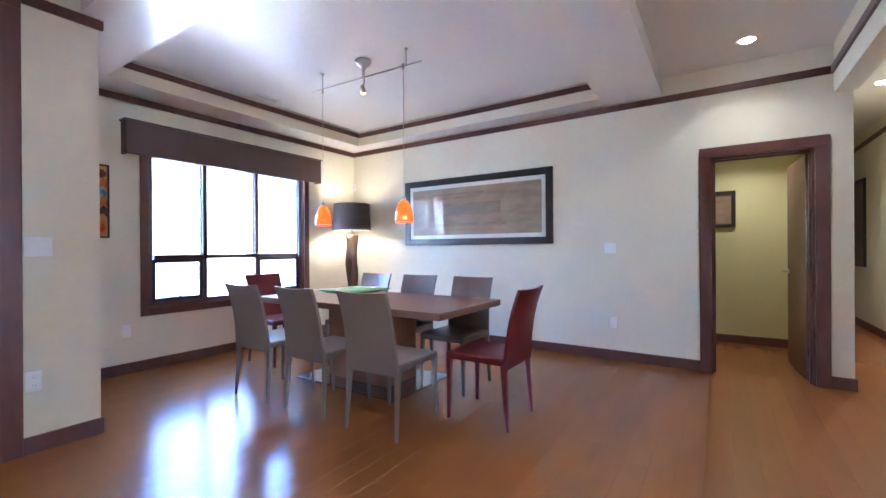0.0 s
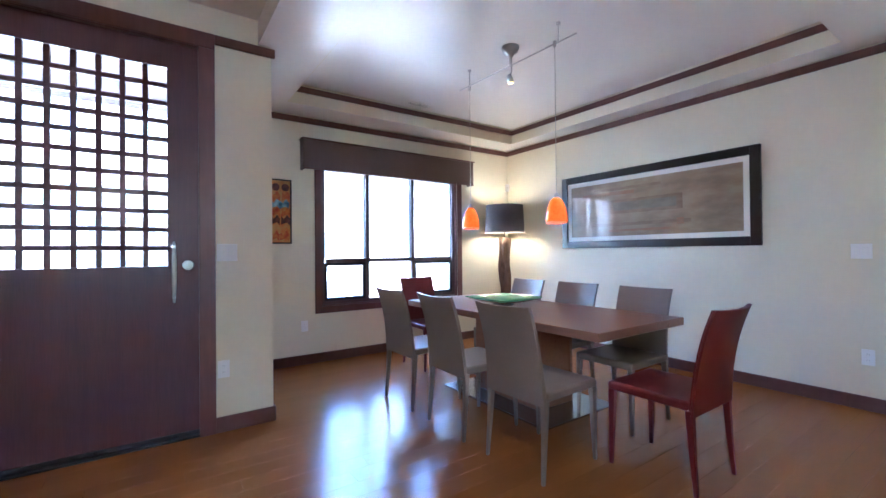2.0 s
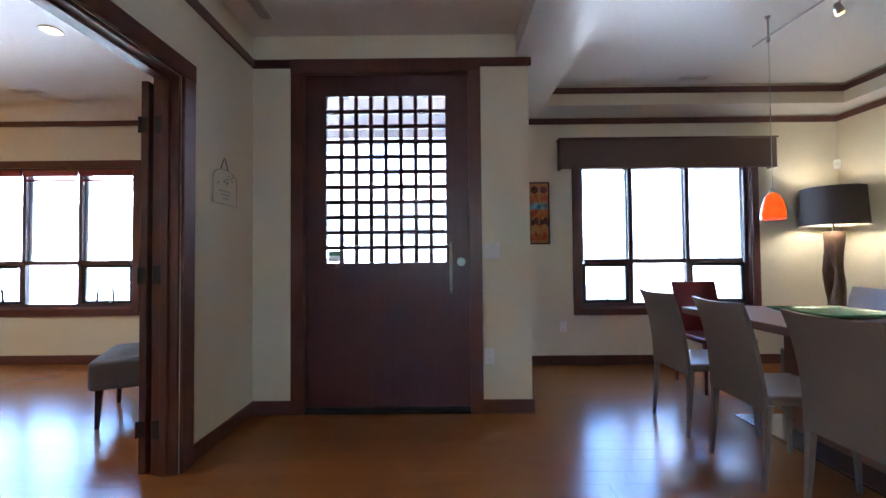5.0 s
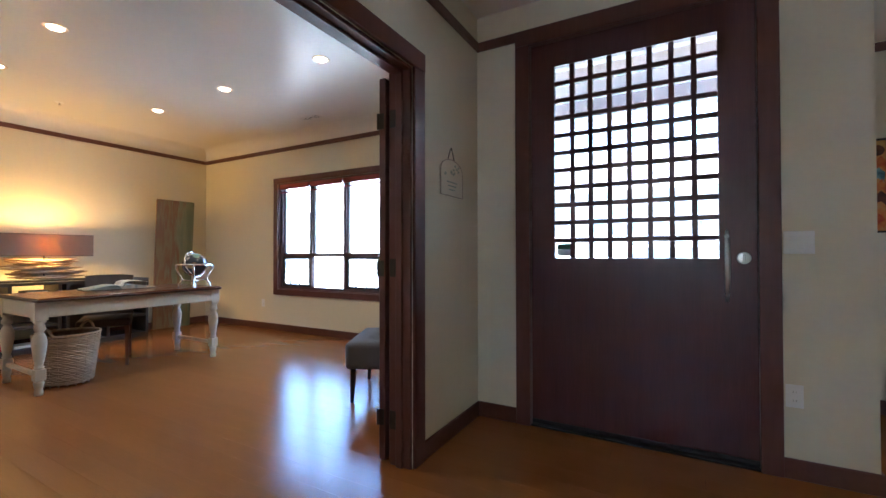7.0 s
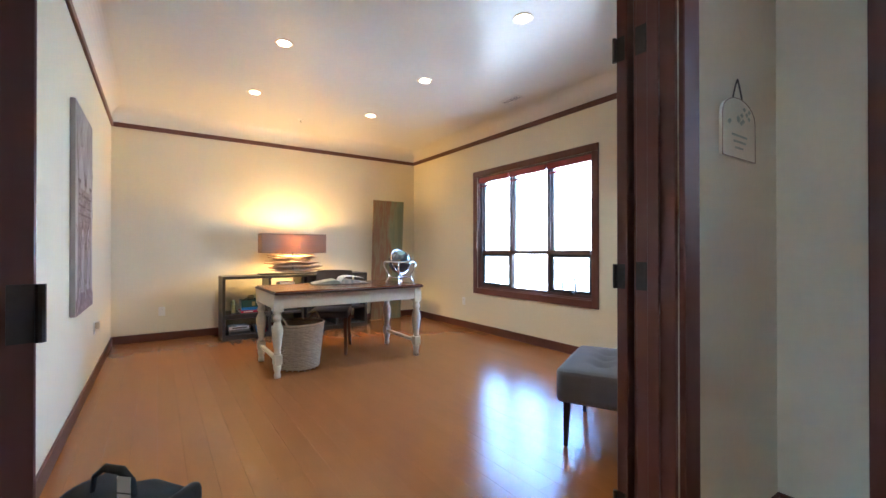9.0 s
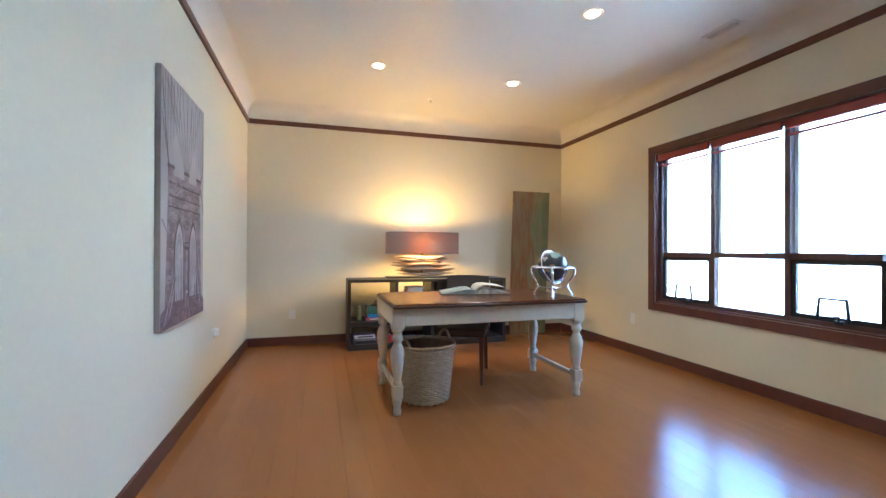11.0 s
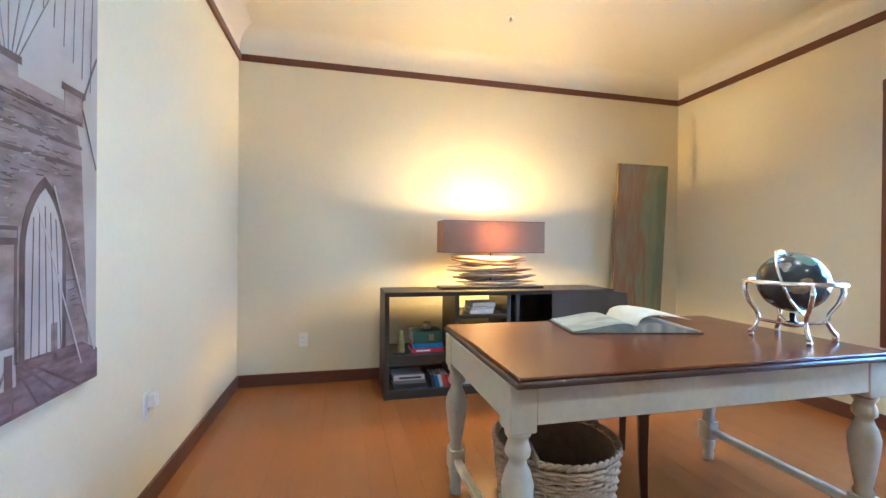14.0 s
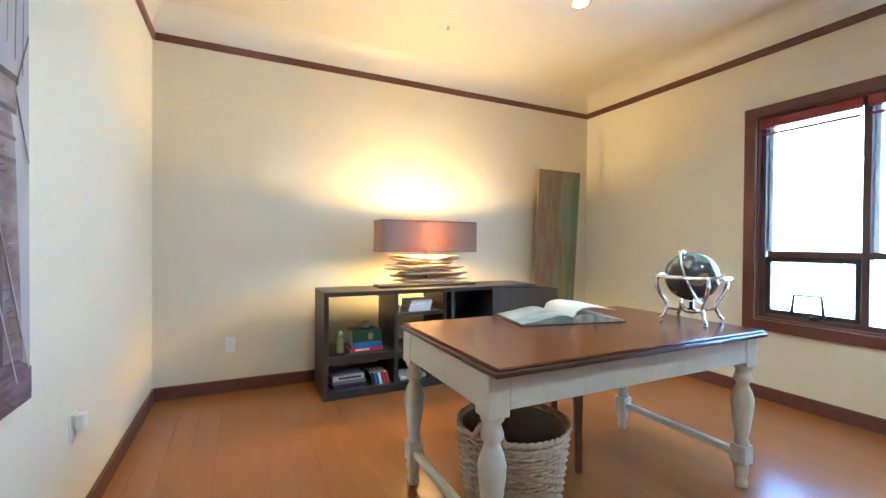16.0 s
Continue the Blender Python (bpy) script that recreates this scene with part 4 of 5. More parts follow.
def desk():
    cx, cy, w, d, zt = -2.73, -4.835, 1.60, 0.92, 0.812
    root = thing("writing_desk", pose(cx, cy, 0), "antique white writing desk with a cherry-stained top", "desk")
    top = boxes((-w / 2, -d / 2, zt - 0.033, w / 2, d / 2, zt - 0.012), bev=0.008, seg=2)
    part("edge_moulding", top, "desk_edge", root, "dark worn moulded edge")
    part("desktop", boxes((-w / 2 + 0.012, -d / 2 + 0.012, zt - 0.012, w / 2 - 0.012, d / 2 - 0.012, zt), bev=0.004), "desk_top", root, "glossy cherry-stained top")
    lx, ly = 0.755, 0.368
    for sx in (-1, 1):
        for sy in (-1, 1):
            leg = lathe(LEG, 20)
            box(leg, -0.037, -0.037, 0.122, 0.037, 0.037, 0.218, 0.004)
            lathe(LEG2, 20, leg)
            box(leg, -0.045, -0.045, 0.625, 0.045, 0.045, zt - 0.033, 0.003)
            ob = part("leg", leg, "desk_white", root, "turned antique white leg")
            ob.location = (sx * lx, sy * ly, 0)
            for p in ob.data.polygons:
                p.use_smooth = len(p.vertices) == 4 and abs(p.normal.z) < 0.9 and p.area < 0.002
    for sy in (-1, 1):
        part("apron", boxes((-lx + 0.046, sy * (ly + 0.03) - 0.012, 0.648, lx - 0.046, sy * (ly + 0.03) + 0.012, zt - 0.034), bev=0.003), "desk_white", root)
    for sx in (-1, 1):
        part("apron", boxes((sx * (lx + 0.03) - 0.012, -ly + 0.046, 0.648, sx * (lx + 0.03) + 0.012, ly - 0.046, zt - 0.034), bev=0.003), "desk_white", root)
        part("stretcher", boxes((sx * lx - 0.018, -ly + 0.036, 0.15, sx * lx + 0.018, ly - 0.036, 0.185), bev=0.006), "desk_white", root)


desk()


def wicker_basket():
    root = thing("wicker_basket", pose(-2.25, -4.73, 0), "tall woven wicker basket under the desk", "basket")
    h, r0, r1, n, rows = 0.455, 0.185, 0.238, 40, 27
    m = bmesh.new()
    # woven strands: each row waves in and out past the uprights
    for j in range(rows):
        z = 0.012 + (h - 0.03) * (j + 0.5) / rows
        r = r0 + (r1 - r0) * z / h
        pts = []
        for k in range(n * 2):
            a = math.pi * k / n
            w = 0.0055 * math.cos(n / 2 * a + math.pi * j)
            pts.append(((r + w) * math.cos(a), (r + w) * math.sin(a), z + 0.002 * math.sin(3 * a + j * 1.7)))
        tube(pts, 0.0078, 5, m, closed=True)
    part("weave", m, "wicker", root, "pale woven rush strands", smooth=True)
    st = bmesh.new()
    for k in range(n // 2):
        a = 2 * math.pi * k / (n // 2)
        tube([(r0 * math.cos(a), r0 * math.sin(a), 0.0), (r1 * math.cos(a), r1 * math.sin(a), h)], 0.005, 5, st)
    part("stakes", st, "wicker", root)
    part("lining", lathe([(r0 - 0.012, 0.01), (r1 - 0.014, h - 0.01), (r1 - 0.018, h - 0.01), (r0 - 0.016, 0.014)], 36), "wicker_in", root, "shaded inner weave", smooth=True)
    rim = bmesh.new()
    for s in (0, 1):
        tube([((r1 + 0.005 * math.cos(24 * a + s * math.pi)) * math.cos(a), (r1 + 0.005 * math.cos(24 * a + s * math.pi)) * math.sin(a), h + 0.006 * math.sin(24 * a + s * math.pi)) for a in [2 * math.pi * k / 120 for k in range(120)]], 0.008, 5, rim, closed=True)
    part("rim", rim, "wicker", root, "braided rim", smooth=True)
    for s in (0.55, 0.55 + math.pi):
        pts = [(r1 * math.cos(s + 0.3 * u), r1 * math.sin(s + 0.3 * u), h + 0.085 * (1 - u * u) - 0.01) for u in [-1 + k / 6 for k in range(13)]]
        part("handle", tube(pts, 0.011, 8), "wicker", root, "looped woven handle", smooth=True)


wicker_basket()


def desk_chair():
    root = thing("desk_chair", pose(-2.78, -5.27, 0, 0, 0, -26.7), "dark brown leather desk chair with wooden legs", "chair")
    seat = boxes((-0.225, -0.2, 0.425, 0.225, 0.33, 0.5), bev=0.02, seg=3)
    part("seat", seat, "brown_leather", root)
    back = bmesh.new()
    rows, ring = 8, []
    for k in range(rows + 1):
        s = k / rows
        z, y, w = 0.46 + 0.48 * s, -0.2 - 0.07 * s ** 1.4, 0.222 - 0.004 * s
        ring.append([back.verts.new((x, y + o - 0.03 * (1 - (x / w) ** 2), z - 0.008 * (abs(x) > 0.21) * (k == rows))) for o in (0, -0.045) for x in ((-w, -w / 2, 0, w / 2, w) if o == 0 else (w, w / 2, 0, -w / 2, -w))])
    for a, b in zip(ring, ring[1:]):
        for j in range(10):
            back.faces.new((a[j], a[(j + 1) % 10], b[(j + 1) % 10], b[j]))
    back.faces.new(ring[0])
    back.faces.new(ring[-1][::-1])
    part("backrest", back, "brown_leather", root)
    part("back_piping", tube([(-0.216, -0.272, 0.935), (-0.108, -0.294, 0.942), (0, -0.301, 0.943), (0.108, -0.294, 0.942), (0.216, -0.272, 0.935)], 0.005, 6), "brown_leather", root)
    for sx in (-1, 1):
        for y, dy in ((0.28, 0.012), (-0.2, -0.05)):
            part("leg", tube([(sx * 0.195, y + dy, 0.0), (sx * 0.19, y + dy * 0.4, 0.22), (sx * 0.19, y, 0.44)], [0.02, 0.025, 0.031], 4), "chair_wood", root, "reddish brown tapered leg")


desk_chair()


def shelf_unit():
    x0, x1, y0, y1, h, t = -3.79, -1.75, -6.95, -6.5, 0.845, 0.035
    root = thing("shelf_unit", pose(x1, y1, 0), "low espresso open shelf unit holding books", "shelf")
    w, d = x1 - x0, y1 - y0
    def P(n, a, c, b, e, yy=0.0, label=""):
        return part(n, boxes((-b, -d + yy, c, -a, -yy, e), bev=0.002), "espresso", root, label)
    P("top_panel", 0, h - t, w, h)
    P("base_panel", t, 0.035, w - t, 0.07)
    P("plinth", t, 0.0, w - t, 0.035, 0.004)
    P("side_panel", 0, 0, t, h - t)
    P("side_panel", w - t, 0, w, h - t)
    for a in (0.57, 1.02, 1.1, 1.53):
        P("upright", a, 0.07, a + t, h - t)
    P("shelf_board", t, 0.278, 0.57, 0.342, 0.003)
    P("shelf_board", 0.605, 0.62, 1.02, 0.65, 0.003)
    P("shelf_board", 0.605, 0.30, 1.02, 0.33, 0.003)
    P("shelf_board", 1.135, 0.42, 1.53, 0.45, 0.003)
    P("shelf_board", 1.565, 0.62, w - t, 0.65, 0.003)
    P("shelf_board", 1.565, 0.30, w - t, 0.33, 0.003)
    part("back_panel", boxes((-1.53, -d, 0.07, -1.055, -d + 0.012, h - t)), "espresso", root)


shelf_unit()


def book(m, w, d, t, cover, label, group="books on the shelf"):
    """A closed book lying flat: spine along x at local -y front, thickness t."""
    root = thing("book", Matrix.Translation((-0.06, -0.06, 0)) @ m, label, "book", group)
    part("pages", boxes((-w / 2 + 0.004, -d / 2 + 0.003, 0.003, w / 2 - 0.004, d / 2 - 0.004, t - 0.003)), "paper", root)
    part("front_cover", boxes((-w / 2, -d / 2, t - 0.003, w / 2, d / 2, t), bev=0.001), cover, root)
    part("back_cover", boxes((-w / 2, -d / 2, 0, w / 2, d / 2, 0.003), bev=0.001), cover, root)
    part("spine", boxes((-w / 2, d / 2 - 0.0035, 0.003, w / 2, d / 2, t - 0.003)), cover, root)
    return root


def bars(root, name, x0, x1, y, z0, z1, material):
    part(name, boxes((x0, y, z0, x1, y + 0.0008, z1)), material, root)


# left bay, upper shelf: a stack with a small bowl, and a figurine
b = book(pose(-2.05, -6.62, 0.342, 0, 0, 2), 0.27, 0.2, 0.032, "red_book", "bright red book under the stack")
bars(b, "spine_title", -0.02, 0.1, 0.1, 0.01, 0.022, "paper")
b = book(pose(-2.06, -6.62, 0.3745, 0, 0, -3), 0.25, 0.19, 0.04, "blue_book", "blue book in the middle of the stack")
b = book(pose(-2.05, -6.63, 0.415, 0, 0, 2), 0.25, 0.2, 0.095, "green_book", "thick dark green book on the stack")
bars(b, "spine_label", -0.05, -0.01, 0.1, 0.02, 0.075, "brass")


def small_bowl():
    root = thing("small_dish", pose(-2.12, -6.68, 0.511), "small stoneware pot on a dark dish", "dish")
    part("saucer", lathe([(0.04, 0), (0.08, 0.012), (0.082, 0.016), (0.03, 0.01)], 24), "black_wood", root, smooth=True)
    part("pot", lathe([(0.03, 0.01), (0.045, 0.03), (0.04, 0.055), (0.032, 0.062), (0.026, 0.058), (0.026, 0.03)], 20), "stone_pot", root, smooth=True)


M["stone_pot"] = mat("stoneware_glaze", (0.3, 0.25, 0.15), 0.5, var=0.3, scale=20, fine=80)
small_bowl()
fig = lathe([(0.03, 0), (0.034, 0.02), (0.028, 0.05), (0.031, 0.08), (0.027, 0.11), (0.018, 0.122), (0.024, 0.14), (0.025, 0.155), (0.016, 0.17), (0.004, 0.176)], 14)
for v in fig.verts:
    v.co.x += 0.004 * noise.noise(v.co * 40)
    v.co.y += 0.004 * noise.noise(v.co * 40 + Vector((5, 0, 0)))
fo = part("figurine", fig, "brass_green", None, smooth=True)
tagged(fo, "small aged brass-green figurine on the shelf", "figurine")
fo.matrix_basis = pose(-1.89, -6.59, 0.352)
tray = part("dark_tray", lathe([(0.05, 0), (0.075, 0.006), (0.077, 0.009), (0.05, 0.008)], 24), "black_wood", None, smooth=True)
tagged(tray, "flat dark tray under the brass figurine", "tray")
tray.matrix_basis = pose(-1.89, -6.59, 0.3425)

# left bay, lower shelf
b = book(pose(-1.9, -6.58, 0.07, 0, 0, 4), 0.26, 0.2, 0.035, "dark_book", "dark hardback book lying flat")
b = book(pose(-1.9, -6.58, 0.106, 0, 0, -2), 0.26, 0.19, 0.028, "grey_book", "grey paperback book lying flat")
b = book(pose(-1.89, -6.58, 0.135, 0, 0, 1), 0.25, 0.2, 0.04, "pale_book", "pale lilac hardback book lying flat")
bars(b, "spine_title", -0.1, 0.08, 0.1, 0.012, 0.028, "dark_book")
for k, (cov, l, hh) in enumerate((("dark_book", "dark", 0.2), ("blue_book", "blue", 0.19), ("pale_book", "white", 0.19), ("orange_book", "orange", 0.2), ("red_book", "red", 0.19))):
    m = pose(-2.085 - k * 0.031, -6.56, 0.071, 0, 0, 0) @ pose(0, 0, 0, 0, 14, 0) @ pose(0, 0, 0, 0, -90, 0)
    book(m, hh, 0.18, 0.026, cov, l + " paperback book leaning upright on the shelf", "leaning books")

# middle bay: white books
for k in range(3):
    book(pose(-2.51 - 0.006 * k, -6.6, 0.65 + k * 0.031, 0, 0, 2 * k - 2), 0.2, 0.22, 0.03, "white_book", "white hardback book in a flat stack", "white books")
book(pose(-2.45, -6.6, 0.07, 0, 0, 3), 0.24, 0.2, 0.03, "white_book", "white book on the lowest shelf", "white books")


def box_lamp():
    root = thing("table_lamp", pose(-2.71, -6.75, 0.845), "stacked driftwood table lamp with a wide taupe shade", "table lamp")
    part("base", boxes((-0.47, -0.1, 0.0, 0.47, 0.1, 0.022), bev=0.003), "espresso", root, "dark rectangular base board")
    rnd = random.Random(21)
    z = 0.026
    for k in range(14):
        L = rnd.uniform(0.55, 0.82) * (1 if k < 11 else 1.02)
        yaw, bow = rnd.uniform(-9, 9), rnd.uniform(-0.012, 0.02) + (0.03 if k > 10 else 0)
        r = rnd.uniform(0.015, 0.024)
        off, yy = rnd.uniform(-0.06, 0.06), rnd.uniform(-0.06, 0.06)
        zz = 0.022 + 0.018 + 0.017 * k
        pts, rs = [], []
        for j in range(11):
            u = -1 + j / 5
            pts.append((off + u * L / 2, yy + u * L / 2 * math.tan(radians(yaw)) * 0.5 + 0.008 * math.sin(u * 5 + k), zz + bow * u * u + 0.004 * math.sin(u * 4 + 2 * k)))
            rs.append(r * (1 - 0.75 * abs(u) ** 3) * (1 + 0.15 * math.sin(u * 9 + k)))
        part("driftwood_stick", tube(pts, rs, 8, flat=0.75), "drift", root, smooth=True)
    part("stem", tube([(0, 0, 0.02), (0, 0, 0.42)], 0.007, 8), "bronze", root)
    x, y, z0, z1 = 0.46, 0.13, 0.318, 0.588
    for b_ in ((-x, -y, z0, x, -y + 0.004, z1), (-x, y - 0.004, z0, x, y, z1), (-x, -y + 0.004, z0, -x + 0.004, y - 0.004, z1), (x - 0.004, -y + 0.004, z0, x, y - 0.004, z1)):
        part("shade_panel", boxes(b_), "shade_taupe", root, "taupe linen shade side")
    for z in (z0, z1):
        part("shade_wire", tube([(-x, -y, z), (x, -y, z), (x, y, z), (-x, y, z)], 0.003, 6, closed=True), "bronze", root)
    part("bulb", lathe([(0.012, 0.36), (0.02, 0.39), (0.022, 0.41), (0.016, 0.435), (0.006, 0.445)], 16), "bulb", root, smooth=True)


m = mat("taupe_linen_shade", (0.26, 0.215, 0.19), 0.85, var=0.1, scale=30, fine=220, bump=0.25, bump_scale=260)
nt = m.node_tree
tl, mx = nt.nodes.new("ShaderNodeBsdfTranslucent"), nt.nodes.new("ShaderNodeMixShader")
tl.inputs["Color"].default_value = (0.6, 0.35, 0.13, 1)
mx.inputs[0].default_value = 0.17
nt.links.new(nt.nodes["Principled BSDF"].outputs[0], mx.inputs[1])
nt.links.new(tl.outputs[0], mx.inputs[2])
nt.links.new(mx.outputs[0], nt.nodes["Material Output"].inputs["Surface"])
M["shade_taupe"] = m
box_lamp()
lamp("table_lamp_light", "POINT", pose(-2.71, -6.75, 0.86 + 0.44), 2.7, (1.0, 0.5, 0.12), 0.07)


def open_book():
    root = thing("open_book", pose(-2.79, -5.06, 0.813, 0, 0, -11) @ Matrix.Diagonal((1.04, 1.04, 1, 1)), "open illustrated hardback book on the desk", "book")
    for s in (-1, 1):
        bm = bmesh.new()
        n, w, d = 10, 0.29, 0.33
        top = [[bm.verts.new((s * w * k / n, y, 0.006 + 0.042 * math.sin(math.pi * min(1, (k / n) ** 0.55)) ** 1 * (1 - 0.55 * k / n) + 0.004)) for k in range(n + 1)] for y in (-d / 2, d / 2)]
        low = [[bm.verts.new((s * w * k / n, y, 0.004)) for k in range(n + 1)] for y in (-d / 2, d / 2)]
        for k in range(n):
            bm.faces.new((top[0][k], top[0][k + 1], top[1][k + 1], top[1][k]))
            bm.faces.new((low[0][k], low[1][k], low[1][k + 1], low[0][k + 1]))
            for q in (0, 1):
                bm.faces.new((top[q][k], low[q][k], low[q][k + 1], top[q][k + 1]))
        bm.faces.new((top[0][n], low[0][n], low[1][n], top[1][n]))
        part("page_block", bm, "page_photo" if s > 0 else "page_pale", root, "pages printed with a pale grey-blue photograph" if s > 0 else "pale printed pages")
        part("cover", boxes((min(0, s * 0.3), -0.172, 0, max(0, s * 0.3), 0.172, 0.004), bev=0.001), "dark_book", root)
    # one page standing up in a curl from the gutter
    curl, n = bmesh.new(), 10
    sheets = [[[curl.verts.new((-0.25 * (k / n) ** 1.15, y, 0.03 + o + 0.075 * math.sin(math.pi * 0.62 * (k / n) ** 0.6) * (1 - 0.55 * k / n))) for k in range(n + 1)] for y in (-0.16, 0.155)] for o in (0.0, 0.0012)]
    for k in range(n):
        for a in sheets:
            curl.faces.new((a[0][k], a[0][k + 1], a[1][k + 1], a[1][k]))
        for q in (0, 1):
            curl.faces.new((sheets[0][q][k], sheets[0][q][k + 1], sheets[1][q][k + 1], sheets[1][q][k]))
    part("curled_page", curl, "paper", root, "white page curling up from the gutter", smooth=True)


open_book()


def globe():
    root = thing("gemstone_globe", pose(-3.39, -4.68, 0.813) @ Matrix.Scale(1.06, 4), "black gemstone globe in a polished silver stand", "globe")
    R, zc = 0.125, 0.235
    tilt = pose(0, 0, zc, 20, 18, 30)
    bm = bmesh.new()
    bmesh.ops.create_uvsphere(bm, u_segments=40, v_segments=24, radius=R, matrix=tilt)
    ball = part("sphere", bm, "globe_sea", root, "polished black stone sphere", smooth=True)
    rnd = random.Random(8)
    # inlaid continents: blobs of facets lifted a hair off the sphere
    for lon, lat, a, b_ in ((-100, 45, 0.45, 0.35), (-60, -15, 0.28, 0.45), (20, 5, 0.36, 0.5), (15, 50, 0.3, 0.2), (80, 50, 0.75, 0.4), (105, 15, 0.25, 0.25), (135, -25, 0.3, 0.2), (-40, 72, 0.25, 0.14), (0, -85, 0.3, 0.3)):
        c = bmesh.new()
        vs = [c.verts.new((0, 0, 1))]
        n = 18
        rings = []
        for q in (0.5, 1.0):
            ring = []
            for k in range(n):
                w = 2 * math.pi * k / n
                f = q * (1 + (0.25 * math.sin(3 * w + lon) + rnd.uniform(-0.12, 0.12)) * q)
                x, y = a * f * math.cos(w) * 0.6, b_ * f * math.sin(w) * 0.8
                ring.append(c.verts.new(Vector((x, y, 1)).normalized()))
            rings.append(ring)
        for k in range(n):
            c.faces.new((vs[0], rings[0][k], rings[0][(k + 1) % n]))
            c.faces.new((rings[0][k], rings[1][k], rings[1][(k + 1) % n], rings[0][(k + 1) % n]))
        turn = Matrix.Rotation(radians(lon), 4, "Z") @ Matrix.Rotation(radians(90 - lat), 4, "Y")
        c.transform(tilt @ turn @ Matrix.Diagonal((R * 1.006, R * 1.006, R * 1.006, 1)))
        part("inlay", c, ("globe_pale" if lat > 70 or lon == 80 else "globe_tan" if lon in (20, 105) else "globe_land"), ball, "stone inlay continent", smooth=True)
    circ = [k * math.pi / 24 for k in range(48)]
    part("horizon_ring", tube([(0.165 * math.cos(a), 0.165 * math.sin(a), zc) for a in circ], 0.0075, 8, closed=True, flat=1.6), "chrome", root, "polished horizon ring", smooth=True)
    mer = part("meridian_ring", tube([tilt @ Vector((0.14 * math.cos(a), 0, 0.14 * math.sin(a))) for a in circ], 0.006, 8, closed=True), "chrome", root, "polished meridian ring", smooth=True)
    for s in (1, -1):
        part("pivot", lathe([(0.008, 0), (0.01, 0.012), (0.004, 0.02)], 12, m=tilt @ pose(0, 0, s * 0.128, 0 if s > 0 else 180, 0, 0)), "chrome", mer)
    for k in range(4):
        a = math.radians(45 + 90 * k + 12)
        prof = [(0.168, zc), (0.172, zc - 0.04), (0.155, zc - 0.085), (0.125, zc - 0.13), (0.118, zc - 0.165), (0.135, zc - 0.2), (0.15, zc - 0.215), (0.146, zc - 0.227)]
        leg = part("leg", tube([(r * math.cos(a), r * math.sin(a), z) for r, z in prof], [0.009, 0.01, 0.009, 0.008, 0.008, 0.008, 0.009, 0.009], 8), "chrome", root, "curved silver leg", smooth=True)
        part("foot", lathe([(0.006, 0), (0.012, 0.005), (0.009, 0.014)], 12, m=pose(0.146 * math.cos(a), 0.146 * math.sin(a), 0)), "chrome", leg)
        part("cross_bar", tube([(0.12 * math.cos(a), 0.12 * math.sin(a), zc - 0.165), (0.05 * math.cos(a), 0.05 * math.sin(a), zc - 0.175), (0, 0, zc - 0.17)], 0.006, 8), "chrome", root)
    part("compass", lathe([(0.02, 0.045), (0.034, 0.05), (0.036, 0.066), (0.03, 0.07), (0.012, 0.072), (0.01, zc - 0.13)], 20), "chrome", root, "round compass on the cross bars", smooth=True)


M["globe_tan"] = mat("globe_tan_inlay", (0.28, 0.19, 0.11), 0.22, var=0.4, scale=14, fine=40, coat=0.5)
M["globe_pale"] = mat("globe_pale_inlay", (0.15, 0.24, 0.2), 0.2, var=0.1, coat=0.5)
globe()


def leaning_plank():
    root = thing("painted_board", pose(-4.325, -6.905, 0, -3.4, 0, 0), "tall weathered green and rust painted board leaning on the wall", "board")
    part("panel_board", boxes((-0.287, -0.025, 0.0, 0.287, 0.0, 2.045), bev=0.004), "patina", root)


def patina_paint():
    """Green paint on one side running into rust and tan on the other."""
    m = paint("patina", (0.17, 0.2, 0.12), (0.26, 0.27, 0.15), 3, (4, 1, 0.6), rough=0.6)
    nt = m.node_tree
    ramp = nt.nodes["Color Ramp"]
    n = nt.nodes["Noise Texture"]
    sep, ma = nt.nodes.new("ShaderNodeSeparateXYZ"), nt.nodes.new("ShaderNodeMath")
    ma.operation = "MULTIPLY_ADD"
    ma.inputs[1].default_value = 1.05
    nt.links.new(nt.nodes["Texture Coordinate"].outputs["Object"], sep.inputs[0])
    nt.links.new(sep.outputs["X"], ma.inputs[0])
    nt.links.new(n.outputs["Fac"], ma.inputs[2])
    nt.links.new(ma.outputs[0], ramp.inputs["Fac"])
    els = ramp.color_ramp.elements
    els[0].position, els[1].position = 0.2, 0.42
    for p, c in ((0.56, (0.25, 0.12, 0.05)), (0.68, (0.27, 0.21, 0.1)), (0.82, (0.24, 0.13, 0.06))):
        e = els.new(p)
        e.color = (*c, 1)
    return m


M["patina"] = patina_paint()
leaning_plank()


# ---- bridge canvas ----
M["br_sky"] = paint("bridge_sky", (0.34, 0.31, 0.31), (0.46, 0.43, 0.425), 2.5, (1, 1, 0.7))
M["br_stone"] = paint("bridge_stone", (0.17, 0.125, 0.13), (0.3, 0.245, 0.255), 9, (1, 1, 2))
M["br_pale"] = paint("bridge_pale_stone", (0.26, 0.22, 0.225), (0.36, 0.31, 0.31), 12)
M["br_dark"] = paint("bridge_dark", (0.07, 0.045, 0.045), (0.15, 0.1, 0.1), 10)
M["br_far"] = paint("bridge_haze", (0.36, 0.32, 0.345), (0.48, 0.44, 0.46), 5)
M["br_road"] = paint("bridge_walk", (0.1, 0.06, 0.075), (0.2, 0.14, 0.165), 14, (1, 1, 4))


